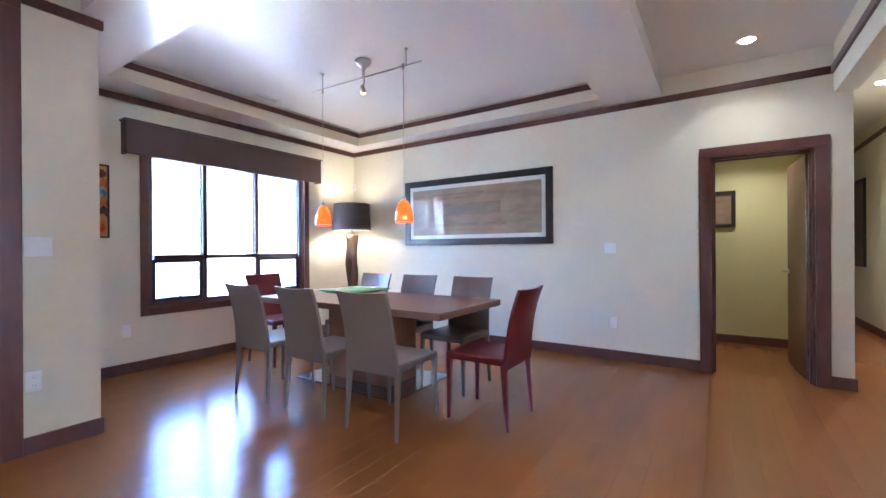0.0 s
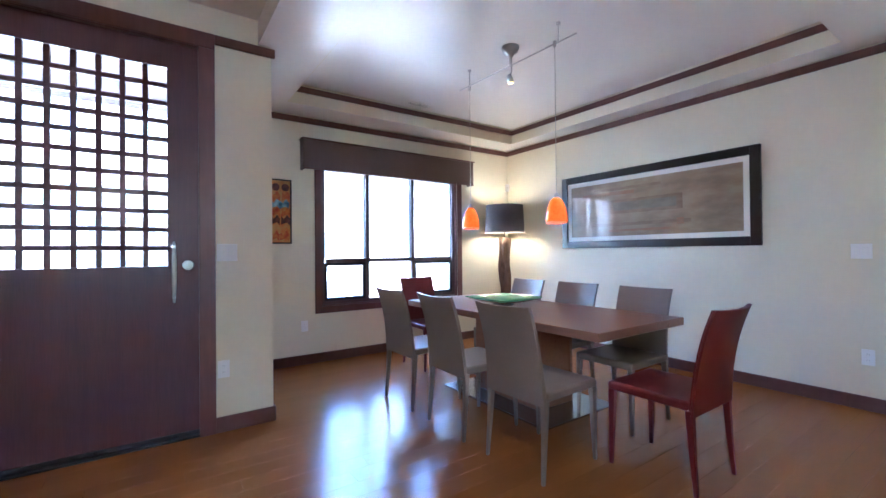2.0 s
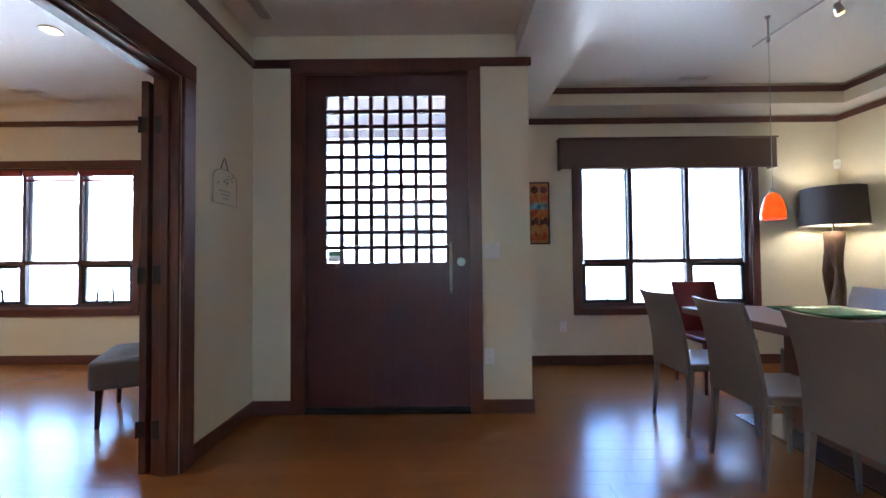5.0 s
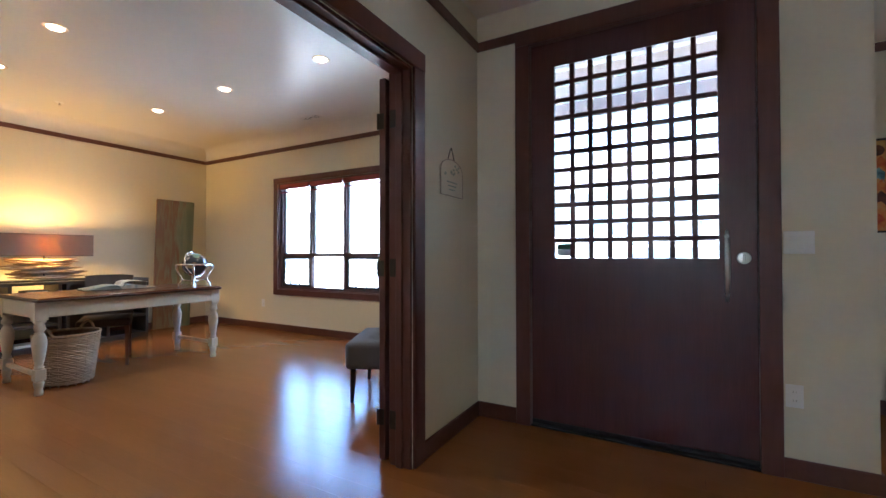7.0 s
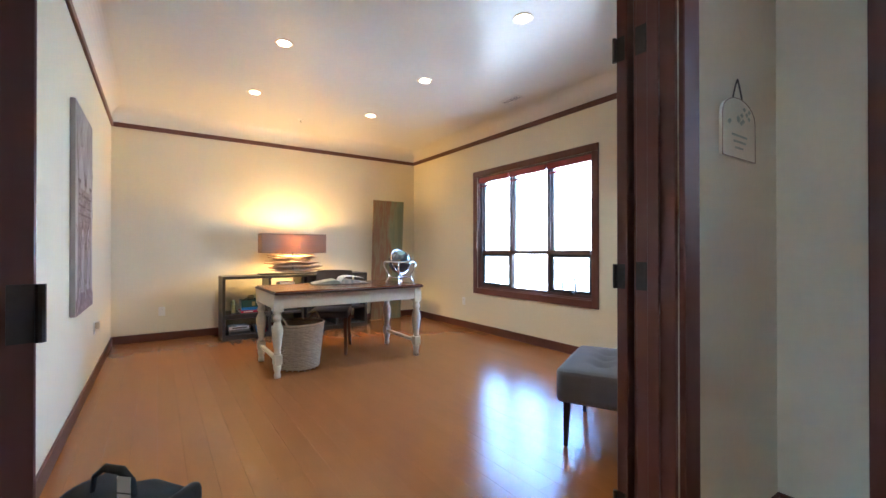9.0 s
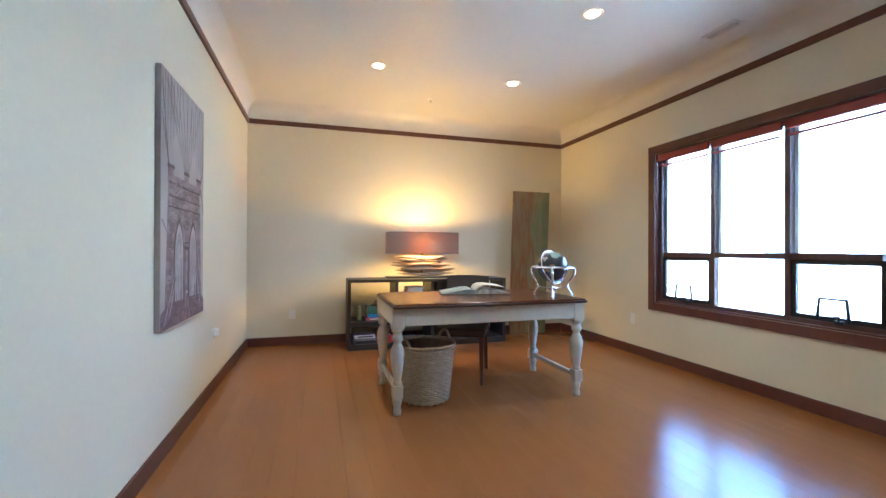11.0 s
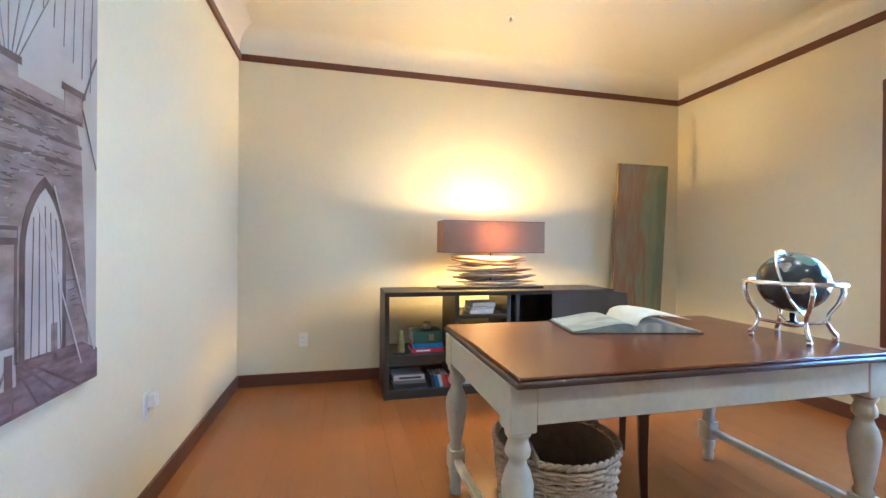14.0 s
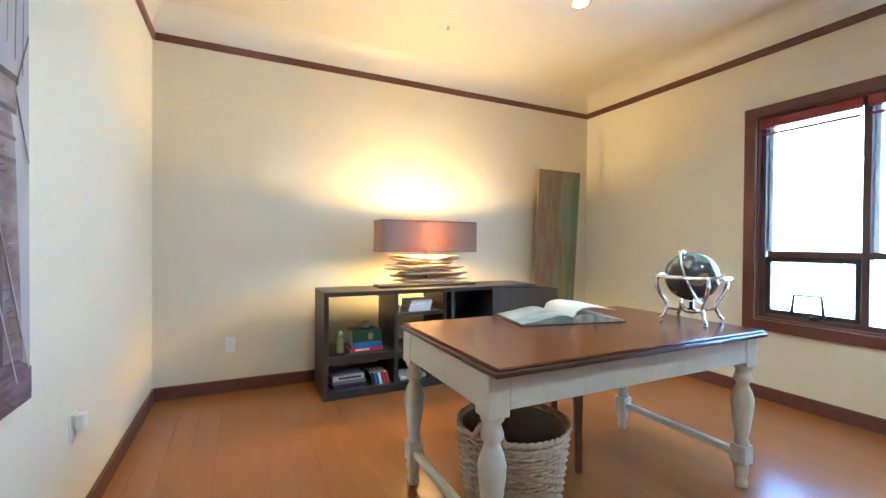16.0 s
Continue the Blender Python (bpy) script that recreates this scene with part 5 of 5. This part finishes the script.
def bridge_canvas():
    root = thing("canvas_print", on("w", XE, -4.487, 1.482), "large sepia canvas print of a stone bridge tower", "picture")
    w, h, d = 0.432, 0.736, 0.032
    part("canvas", boxes((-w, -d, -h, w, -0.001, h), bev=0.003), "br_sky", root, "grey painted sky canvas")

    def spot(u, v):
        """Shares of the canvas, across and down, as local metres; the tower sits a little low and to one side."""
        u -= 0.05 * (1 - u) * min(1, u * 8)
        v = v * 1.117 if v < 0.3 else 1 - (1 - v) * 0.95
        return u * 2 * w - w, h - v * 2 * h

    def flat(name, poly, material, lift=1):
        part(name, prism([spot(u, v) for u, v in poly], 0.0007, pose(0, -d - 0.0006 * (lift - 1), 0, 90, 0, 0)), material, root)

    def line(u0, v0, u1, v1, t, material, lift):
        du, dv = (u1 - u0) * w, (v1 - v0) * h
        L = math.hypot(du, dv)
        nu, nv = -dv / L * t / w, du / L * t / h
        flat("brush_line", [(u0 - nu, v0 - nv), (u0 + nu, v0 + nv), (u1 + nu, v1 + nv), (u1 - nu, v1 - nv)], material, lift)

    flat("tower", [(0.12, 0.95), (0.17, 0.47), (0.19, 0.36), (0.86, 0.36), (0.9, 0.47), (0.95, 0.95)], "br_stone", 1)
    for a, b_ in ((0.17, 0.28), (0.5, 0.6), (0.8, 0.91)):
        flat("pier_cap", [(a, 0.4), (a + 0.005, 0.325), (b_ - 0.005, 0.325), (b_, 0.4)], "br_stone", 2)
        flat("cap_edge", [(a - 0.01, 0.335), (a - 0.01, 0.32), (b_ + 0.01, 0.32), (b_ + 0.01, 0.335)], "br_dark", 3)
    for v in (0.4, 0.455, 0.5):
        flat("cornice", [(0.185, v), (0.185, v - 0.009), (0.9, v - 0.009), (0.9, v)], "br_dark", 3)
    for c in (0.39, 0.71):
        arch, inner = [], []
        for s_, lst in ((1.0, arch), (0.8, inner)):
            hw, top = 0.105 * s_, 0.535 + (1 - s_) * 0.12
            left = [(c - hw, 0.93)] + [(c + hw - 2 * hw * math.cos(q), 0.69 - (0.69 - top) * math.sin(q) / 0.866) for q in [radians(10 * j) for j in range(7)]]
            lst += left + [(2 * c - u, v) for u, v in left[-2::-1]]
        flat("arch_shadow", arch, "br_dark", 3)
        flat("arch_light", inner, "br_far", 4)
        flat("far_tower", [(c + 0.03, 0.92), (c + 0.03, 0.84), (c + 0.06, 0.84), (c + 0.06, 0.92)], "br_stone", 5)
    # brickwork strokes over the tower, clear of the arches
    rnd = random.Random(3)
    for tone, name in (("br_dark", "dark_brushwork"), ("br_pale", "pale_brushwork")):
        bm = bmesh.new()
        for j in range(46):
            v = 0.385 + j * 0.0115
            edge = 0.19 - max(0, v - 0.36) * 0.11
            for _ in range(9 if tone == "br_dark" else 5):
                u, L = rnd.uniform(edge + 0.01, 1.0 - edge), rnd.uniform(0.012, 0.05)
                if any(abs(u + L / 2 - c) < 0.13 and v > 0.54 for c in (0.39, 0.71)) or u + L > 1.06 - edge:
                    continue
                t = rnd.uniform(0.0008, 0.0018)
                dv = rnd.uniform(-0.004, 0.004)
                prism([spot(x_, y_) for x_, y_ in ((u, v - t), (u + L, v - t + dv), (u + L, v + t + dv), (u, v + t))], 0.0007, pose(0, -d - 0.0018, 0, 90, 0, 0), bm)
        part(name, bm, tone, root, "fine painted brick strokes")["kind"] = "stuff"
    flat("buttress", [(0.512, 0.9), (0.515, 0.665), (0.585, 0.665), (0.588, 0.9)], "br_stone", 5)
    flat("buttress_cap", [(0.505, 0.675), (0.505, 0.64), (0.595, 0.64), (0.595, 0.675)], "br_dark", 6)
    flat("cap_face", [(0.51, 0.662), (0.51, 0.648), (0.59, 0.648), (0.59, 0.662)], "br_stone", 7)
    for u in (0.513, 0.587):
        line(u, 0.67, u, 0.9, 0.0022, "br_dark", 6)
    for c in (0.39, 0.71):
        for k in range(5):
            line(c - 0.05 + 0.025 * k, 0.62 - 0.012 * (2 - abs(k - 2)), c - 0.09 + 0.035 * k + (0.03 if c > 0.5 else 0), 0.9, 0.0008, "br_dark", 5)
    flat("walkway", [(0.0, 1.0), (0.0, 0.93), (0.18, 0.9), (0.53, 0.895), (0.9, 0.9), (1.0, 0.93), (1.0, 1.0)], "br_road", 5)
    flat("sentry_box", [(0.53, 0.94), (0.53, 0.865), (0.59, 0.865), (0.59, 0.94)], "br_far", 6)
    flat("sentry_door", [(0.545, 0.94), (0.545, 0.878), (0.575, 0.878), (0.575, 0.94)], "br_dark", 7)
    for j in range(9):
        line(0.08 + j * 0.1, 0.995, 0.46 + j * 0.022, 0.905, 0.002, "br_dark", 6)
    for j in range(8):
        line(0.555 + (j - 3.5) * 0.012, 0.325, 0.1 + j * 0.115, 0.003, 0.0008, "br_stone", 2)
    for j in range(7):
        line(0.04 + 0.06 * j, 0.003, 0.05 + 0.055 * j, 0.3 - 0.02 * j, 0.0009, "br_stone", 2)
        line(0.97 - 0.05 * j, 0.003, 0.95 - 0.05 * j, 0.31 - 0.02 * j, 0.0009, "br_stone", 2)
    for u0, v0, u1, v1 in ((0.18, 0.33, 0.012, 0.16), (0.18, 0.35, 0.012, 0.05), (0.2, 0.95, 0.48, 0.62), (0.1, 0.98, 0.36, 0.72), (0.9, 0.34, 0.985, 0.23), (0.9, 0.36, 0.985, 0.49), (0.98, 0.93, 0.75, 0.55), (0.9, 0.95, 0.68, 0.6), (0.14, 0.6, 0.012, 0.555)):
        line(u0, v0, u1, v1, 0.0016, "br_far" if v0 > 0.9 else "br_dark", 6)


bridge_canvas()


def village_painting():
    root = thing("canvas_painting", on("e", XO, -2.25, 1.675), "unframed painting of a hillside village with red roofs", "picture")
    w, h, d = 0.39, 0.245, 0.03
    part("canvas", boxes((-w, -d, -h, w, -0.001, h), bev=0.003), "vil_dark", root, "dark painted canvas")
    rnd = random.Random(5)
    cols = ["vil_white", "vil_ochre", "vil_red", "vil_white", "vil_green"]
    part("painted_sky", prism([(-w, h), (-w, 0.16), (-0.2, 0.19), (0.05, 0.16), (w, 0.2), (w, h)], 0.0008, pose(0, -d, 0, 90, 0, 0)), "vil_sky", root)
    part("painted_roof", prism([(-0.17, 0.12), (0.02, 0.21), (0.2, 0.14), (0.2, 0.1), (-0.15, 0.08)], 0.0008, pose(0, -d - 0.001, 0, 90, 0, 0)), "vil_red", root)
    for k in range(46):
        u, v = rnd.uniform(-w + 0.05, w - 0.06), rnd.uniform(-h + 0.05, 0.12)
        a, b_ = rnd.uniform(0.015, 0.05), rnd.uniform(0.012, 0.04)
        c = rnd.choice(cols)
        part("brush_patch", prism([(u - a, v - b_), (u + a * 0.8, v - b_ * 1.1), (u + a, v + b_ * 0.7), (u - a * 0.6, v + b_)], 0.0006 + 0.00002 * k, pose(0, -d, 0, 90, 0, 0)), c, root)
    part("painted_pot", prism([(-0.27 + 0.035 * math.cos(q), -0.17 + 0.035 * math.sin(q)) for q in [k * math.pi / 8 for k in range(16)]], 0.0022, pose(0, -d, 0, 90, 0, 0)), "col_orange", root)
    part("painted_ground", prism([(-w, -h), (w, -h), (w, -0.2), (0.1, -0.23), (-w, -0.215)], 0.0021, pose(0, -d, 0, 90, 0, 0)), "vil_ochre", root)


M["vil_dark"] = paint("village_dark", (0.03, 0.035, 0.03), (0.12, 0.09, 0.06), 18)
M["vil_sky"] = paint("village_sky", (0.07, 0.08, 0.12), (0.16, 0.17, 0.2), 8)
M["vil_white"] = paint("village_white", (0.3, 0.27, 0.22), (0.55, 0.5, 0.42), 22)
M["vil_ochre"] = paint("village_ochre", (0.3, 0.16, 0.06), (0.42, 0.28, 0.14), 20)
M["vil_red"] = paint("village_red", (0.22, 0.03, 0.03), (0.35, 0.08, 0.06), 20)
M["vil_green"] = paint("village_green", (0.05, 0.07, 0.035), (0.14, 0.15, 0.08), 20)
village_painting()


def tufted_chair():
    root = thing("tufted_chair", pose(-3.51, -1.935, 0, 0, 0, 206.6), "grey-blue tufted slipper chair with nailhead trim", "chair")
    w, f, b_, z0, z1 = 0.365, 0.33, -0.135, 0.27, 0.48
    seat = boxes((-w, b_, z0, w, f, z1), bev=0.035, seg=3)
    bmesh.ops.subdivide_edges(seat, edges=seat.edges[:], cuts=19, use_grid_fill=True)
    tufts = [(x, y) for x in (-0.16, 0.0, 0.16) for y in (-0.08, 0.09)] + [(x, 0.2) for x in (-0.08, 0.08)]
    for v in seat.verts:
        if v.co.z > z1 - 0.03:
            q = 0.0
            for x, y in tufts[:6]:
                q += math.exp(-((v.co.x - x) ** 2 + (v.co.y - y) ** 2) / (2 * 0.042 ** 2))
            v.co.z += 0.018 * (1 - (v.co.x / w) ** 2) * (1 - ((v.co.y - 0.03) / 0.32) ** 2) - 0.05 * min(1, q)
    part("seat", seat, "grey_fabric", root, smooth=True)
    for x, y in tufts[:6]:
        bt = bmesh.new()
        bmesh.ops.create_uvsphere(bt, u_segments=10, v_segments=6, radius=0.012, matrix=pose(x, y, z1 - 0.026) @ Matrix.Diagonal((1, 1, 0.5, 1)))
        part("tuft_button", bt, "grey_fabric", root, smooth=True)
    back = boxes((-w + 0.01, -0.08, 0.3, w - 0.01, 0.01, 0.98), bev=0.03, seg=3)
    back.transform(pose(0, b_ + 0.03, 0) @ Matrix.Translation((0, 0, 0.3)) @ Matrix.Rotation(radians(9), 4, "X") @ Matrix.Translation((0, 0, -0.3)))
    part("backrest", back, "grey_fabric", root, smooth=True)
    for sx in (-1, 1):
        for k in range(24):
            z = 0.36 + 0.6 * k / 23
            n = bmesh.new()
            y = b_ + 0.03 - 0.035 - (z - 0.3) * math.tan(radians(9))
            bmesh.ops.create_uvsphere(n, u_segments=8, v_segments=5, radius=0.0095, matrix=pose(sx * (w - 0.008), y, z))
            part("nailhead", n, "chrome", root)
    for sx in (-1, 1):
        for y, dy in ((f - 0.06, 0.01), (b_ + 0.06, -0.05)):
            part("leg", tube([(sx * (w - 0.055), y + dy, 0), (sx * (w - 0.06), y, z0 + 0.005)], [0.016, 0.028], 4), "black_wood", root, "black tapered wooden leg")


tufted_chair()


def travel_bag():
    root = thing("travel_bag", pose(-0.92, -2.43, 0, 0, 0, -44) @ Matrix.Diagonal((0.94, 1, 1.1, 1)), "black nylon carry-on bag lying on the office floor", "bag")
    body = boxes((-0.25, -0.17, 0.0, 0.25, 0.17, 0.235), bev=0.105, seg=6)
    bmesh.ops.subdivide_edges(body, edges=body.edges[:], cuts=3, use_grid_fill=True)
    for v in body.verts:
        v.co += 0.012 * Vector((noise.noise(v.co * 7), noise.noise(v.co * 7 + Vector((9, 0, 0))), 0)) * (v.co.z > 0.03)
        v.co.z += (0.035 * noise.noise(v.co * 6) - 0.03 * math.exp(-(v.co.x - 0.05) ** 2 / 0.008)) * (v.co.z > 0.12)
    part("body", body, "nylon", root, smooth=True)
    pocket = boxes((-0.2, 0.15, 0.02, 0.2, 0.215, 0.19), bev=0.03, seg=2)
    part("pocket", pocket, "nylon", root, smooth=True)
    pts = [(-0.10, 0.02, 0.23), (-0.09, 0.02, 0.28), (-0.04, 0.02, 0.315), (0.04, 0.02, 0.318), (0.09, 0.02, 0.285), (0.1, 0.02, 0.23)]
    part("handle", tube(pts, [0.012, 0.013, 0.017, 0.017, 0.013, 0.012], 8, flat=0.7), "nylon", root, "padded carry handle", smooth=True)
    tag = part("paper_tag", boxes((-0.145, 0.075, 0.22, -0.085, 0.077, 0.325)), "paper", root, "white baggage tag")
    part("tag_line", boxes((-0.146, 0.0772, 0.268, -0.084, 0.078, 0.272)), "nylon", tag)
    part("zip", tube([(-0.2, 0.16, 0.235), (0.0, 0.172, 0.245), (0.2, 0.16, 0.235)], 0.004, 6), "metal", root)
    part("side_flap", boxes((-0.3, -0.12, 0.04, -0.24, 0.12, 0.235), bev=0.025, seg=2), "nylon", root, smooth=True)


travel_bag()


def hanging_plaque():
    # an arched plaque on the entry wall, hung from a cord
    root = thing("wall_plaque", on("n", -2.93, YS_NOOK, 1.55), "pale arched ceramic plaque hung on a cord", "plaque")
    w = 0.15
    out = [(-w, 0.0), (w, 0.0), (w, 0.16)] + [(w * math.cos(q), 0.16 + 0.075 * math.sin(q)) for q in [k * math.pi / 10 for k in range(1, 10)]] + [(-w, 0.16)]
    part("tile", prism(out, 0.012, pose(0, 0, 0, 90, 0, 0)), "plaque", root)
    part("cord", tube([(-0.05, -0.006, 0.22), (-0.02, -0.006, 0.285), (0.0, -0.006, 0.315), (0.02, -0.006, 0.285), (0.05, -0.006, 0.22)], 0.003, 6), "bronze", root, "thin cord loop")
    part("edge_line", tube([(u, -0.0125, v) for u, v in out], 0.0022, 5, closed=True), "plaque_line", root)
    rnd = random.Random(2)
    for k in range(12):
        u, v = rnd.uniform(-0.1, 0.1), rnd.uniform(0.13, 0.2)
        part("painted_leaf", prism([(u - 0.014, v), (u, v + 0.01), (u + 0.016, v + 0.003), (u + 0.002, v - 0.009)], 0.001, pose(0, -0.012, 0, 90, 0, 0)), "plaque_leaf", root)
    for k, (a, b_) in enumerate(((-0.07, 0.07), (-0.055, 0.06), (-0.04, 0.035))):
        part("faded_line", boxes((a, -0.0128, 0.085 - k * 0.024, b_, -0.012, 0.093 - k * 0.024)), "plaque_leaf", root)


M["plaque"] = mat("plaque_glaze", (0.73, 0.69, 0.55), 0.5, var=0.08)
M["plaque_line"] = mat("plaque_edge", (0.3, 0.24, 0.17), 0.6, var=0.1)
M["plaque_leaf"] = mat("plaque_leaf_green", (0.36, 0.42, 0.34), 0.6, var=0.25)
hanging_plaque()


def corner_sensor():
    root = thing("alarm_detector", pose(XD + 0.045, YN - 0.045, 2.18, 0, 0, -135), "small white alarm detector in the wall corner", "detector")
    part("housing", boxes((-0.03, -0.02, -0.055, 0.03, 0.03, 0.055), bev=0.012, seg=2), "plate", root)
    part("lens", boxes((-0.018, 0.028, -0.03, 0.018, 0.034, 0.02), bev=0.002), "paper", root)


corner_sensor()


# ---- outside ----
def house(m, w, d, h, rise, wall_mat, wins, label):
    root = thing("house", m, label, "house")
    part("wall", boxes((-w / 2, -d / 2, -0.3, w / 2, d / 2, h)), wall_mat, root)
    bm = bmesh.new()
    a, e = w / 2 + 0.5, d / 2 + 0.5
    vs = [bm.verts.new(p) for p in ((-a, -e, h), (a, -e, h), (a, e, h), (-a, e, h), (-a, 0, h + rise), (a, 0, h + rise))]
    for f in ((0, 1, 5, 4), (2, 3, 4, 5), (0, 4, 3), (1, 2, 5), (3, 2, 1, 0)):
        bm.faces.new([vs[k] for k in f])
    part("roof", bm, "roof", root, "grey shingle roof")
    part("fascia", boxes((-a, -e - 0.03, h - 0.12, a, -e, h + 0.05), (-a, e, h - 0.12, a, e + 0.03, h + 0.05)), "winvinyl", root)
    for x, z, ww, hh in wins:
        for s in (-1, 1):
            fr = part("window", boxes((x - ww / 2 - 0.08, s * d / 2 - 0.03, z - 0.08, x + ww / 2 + 0.08, s * d / 2 + 0.03, z + hh + 0.08)), "winvinyl", root, "white framed window")
            part("pane", boxes((x - ww / 2, s * d / 2 - 0.04, z, x + ww / 2, s * d / 2 + 0.04, z + hh)), "dark_glass", fr)
            part("muntin", boxes((x - ww / 2, s * d / 2 - 0.05, z + hh / 2 - 0.03, x + ww / 2, s * d / 2 + 0.05, z + hh / 2 + 0.03)), "winvinyl", fr)
    return root


house(pose(-15, -6, 0, 0, 0, 90), 16, 8, 2.7, 1.7, "siding", [(x, 0.7, 1.5, 1.3) for x in (-5.5, -1.6, 2.2, 6)], "pale blue sided house across the drive")
house(pose(-14, 14, 0, 0, 0, 76), 15, 8, 3.6, 2.0, "stucco", [(x, 1.0, 0.9, 1.7) for x in (-5.5, -2.0, 1.6, 5.4)], "white stucco neighbouring house")
house(pose(-38, 2, 0, 0, 0, 88), 26, 9, 3.0, 2.0, "stucco", [(x, 0.8, 1.6, 1.4) for x in (-9, -4.5, 0, 4.5, 9)], "pale house far down the street")
wing = thing("house_wing", pose(-5.0, 5.9, 0), "white stucco wing of the house beyond the window", "house")
part("wall", boxes((-3.4, 0.0, -0.3, 0.1, 1.2, 3.2)), "stucco", wing)
wf = part("window", boxes((-2.6, -0.03, 0.7, -1.9, 0.03, 2.2)), "winframe", wing, "dark framed window")
part("pane", boxes((-2.52, -0.04, 0.78, -1.98, 0.04, 2.12)), "dark_glass", wf)
porch = thing("porch_beam", pose(-6.0, 0, 0), "tan timber porch beam on posts", "porch")
part("beam", boxes((-0.1, -1.6, 2.86, 0.1, 1.5, 3.75), bev=0.01), "porch", porch)
part("beam_trim", boxes((-0.12, -1.6, 2.80, 0.12, 1.5, 2.86)), "winvinyl", porch, "white trim board")
part("porch_roof", boxes((-0.4, -1.2, 3.75, 0.84, 0.93, 3.85)), "porch", porch)
for y in (-1.45, 1.35):
    part("post", boxes((-0.08, y - 0.08, -0.3, 0.08, y + 0.08, 2.8), bev=0.01), "porch", porch)
structure(part("porch_slab", boxes((-6.4, -1.2, -0.3, XW - 0.15, 0.93, -0.02)), "ground"), "concrete porch slab", "porch")
# unseen; reaches x 4.8 as an eave that keeps sun off the added window
structure(part("roof_shell", boxes((XO - 0.15, YS - 0.14, 3.16, 4.8, 10.8, 3.3)), "roof"), "unseen flat roof over the rooms with an added sun-blocking eave", "roof")
wall("wall_outer_north", "y", 10.74, 10.8, XD, 3.34, 0, 3.16, material="stucco", label="white stucco outer wall")

# ---- ground and floor ----
structure(part("ground", boxes((-400, -400, -0.4, 400, 400, -0.3)), "ground"), "pale concrete ground outside", "ground")
floor = structure(part("floor", boxes((XO - 0.15, YS - 0.14, -0.16, 3.34, 10.8, -0.0125)), "floor_gap"), "glossy orange-brown bamboo plank floor", "floor")
PW, PL, GAP = 0.13, 1.83, 0.0007


def plank_mesh(w, length):
    bm = boxes((0, 0, -0.0124, w - GAP, length - GAP, 0.0))
    me = bpy.data.meshes.new("plank")
    bm.to_mesh(me)
    bm.free()
    me.materials.append(M["floor"])
    return me


full = plank_mesh(PW, PL)
rnd = random.Random(12)
rows = []
x = XO - 0.1
while x < 3.2:
    y = YS - 0.1 - rnd.uniform(0, PL)
    while y < 7.4:
        rows.append((x, y))
        y += PL
    x += PW
near = sorted(rows, key=lambda p: math.hypot((p[0] + 2.0) * 0.9, max(0, abs(p[1] + PL / 2 + 1.6) - 3.2)))[:300]
chosen = set(near)
for x, y in near:
    ob = new("plank", full)
    ob.parent = floor
    ob.location = (x, y, 0)
verts, faces = [], []
for x, y in rows:
    if (x, y) in chosen:
        continue
    b0 = len(verts)
    x1, y1 = x + PW - GAP, y + PL - GAP
    verts += [(x, y, 0), (x1, y, 0), (x1, y1, 0), (x, y1, 0), (x, y, -0.012), (x1, y, -0.012), (x1, y1, -0.012), (x, y1, -0.012)]
    faces += [tuple(b0 + k for k in f) for f in ((0, 1, 2, 3), (0, 4, 5, 1), (1, 5, 6, 2), (2, 6, 7, 3), (3, 7, 4, 0))]
me = bpy.data.meshes.new("far_planks")
me.from_pydata(verts, [], faces)
me.materials.append(M["floor"])
rest = new("far_planks", me)
rest.parent = floor
rest["kind"] = "stuff"
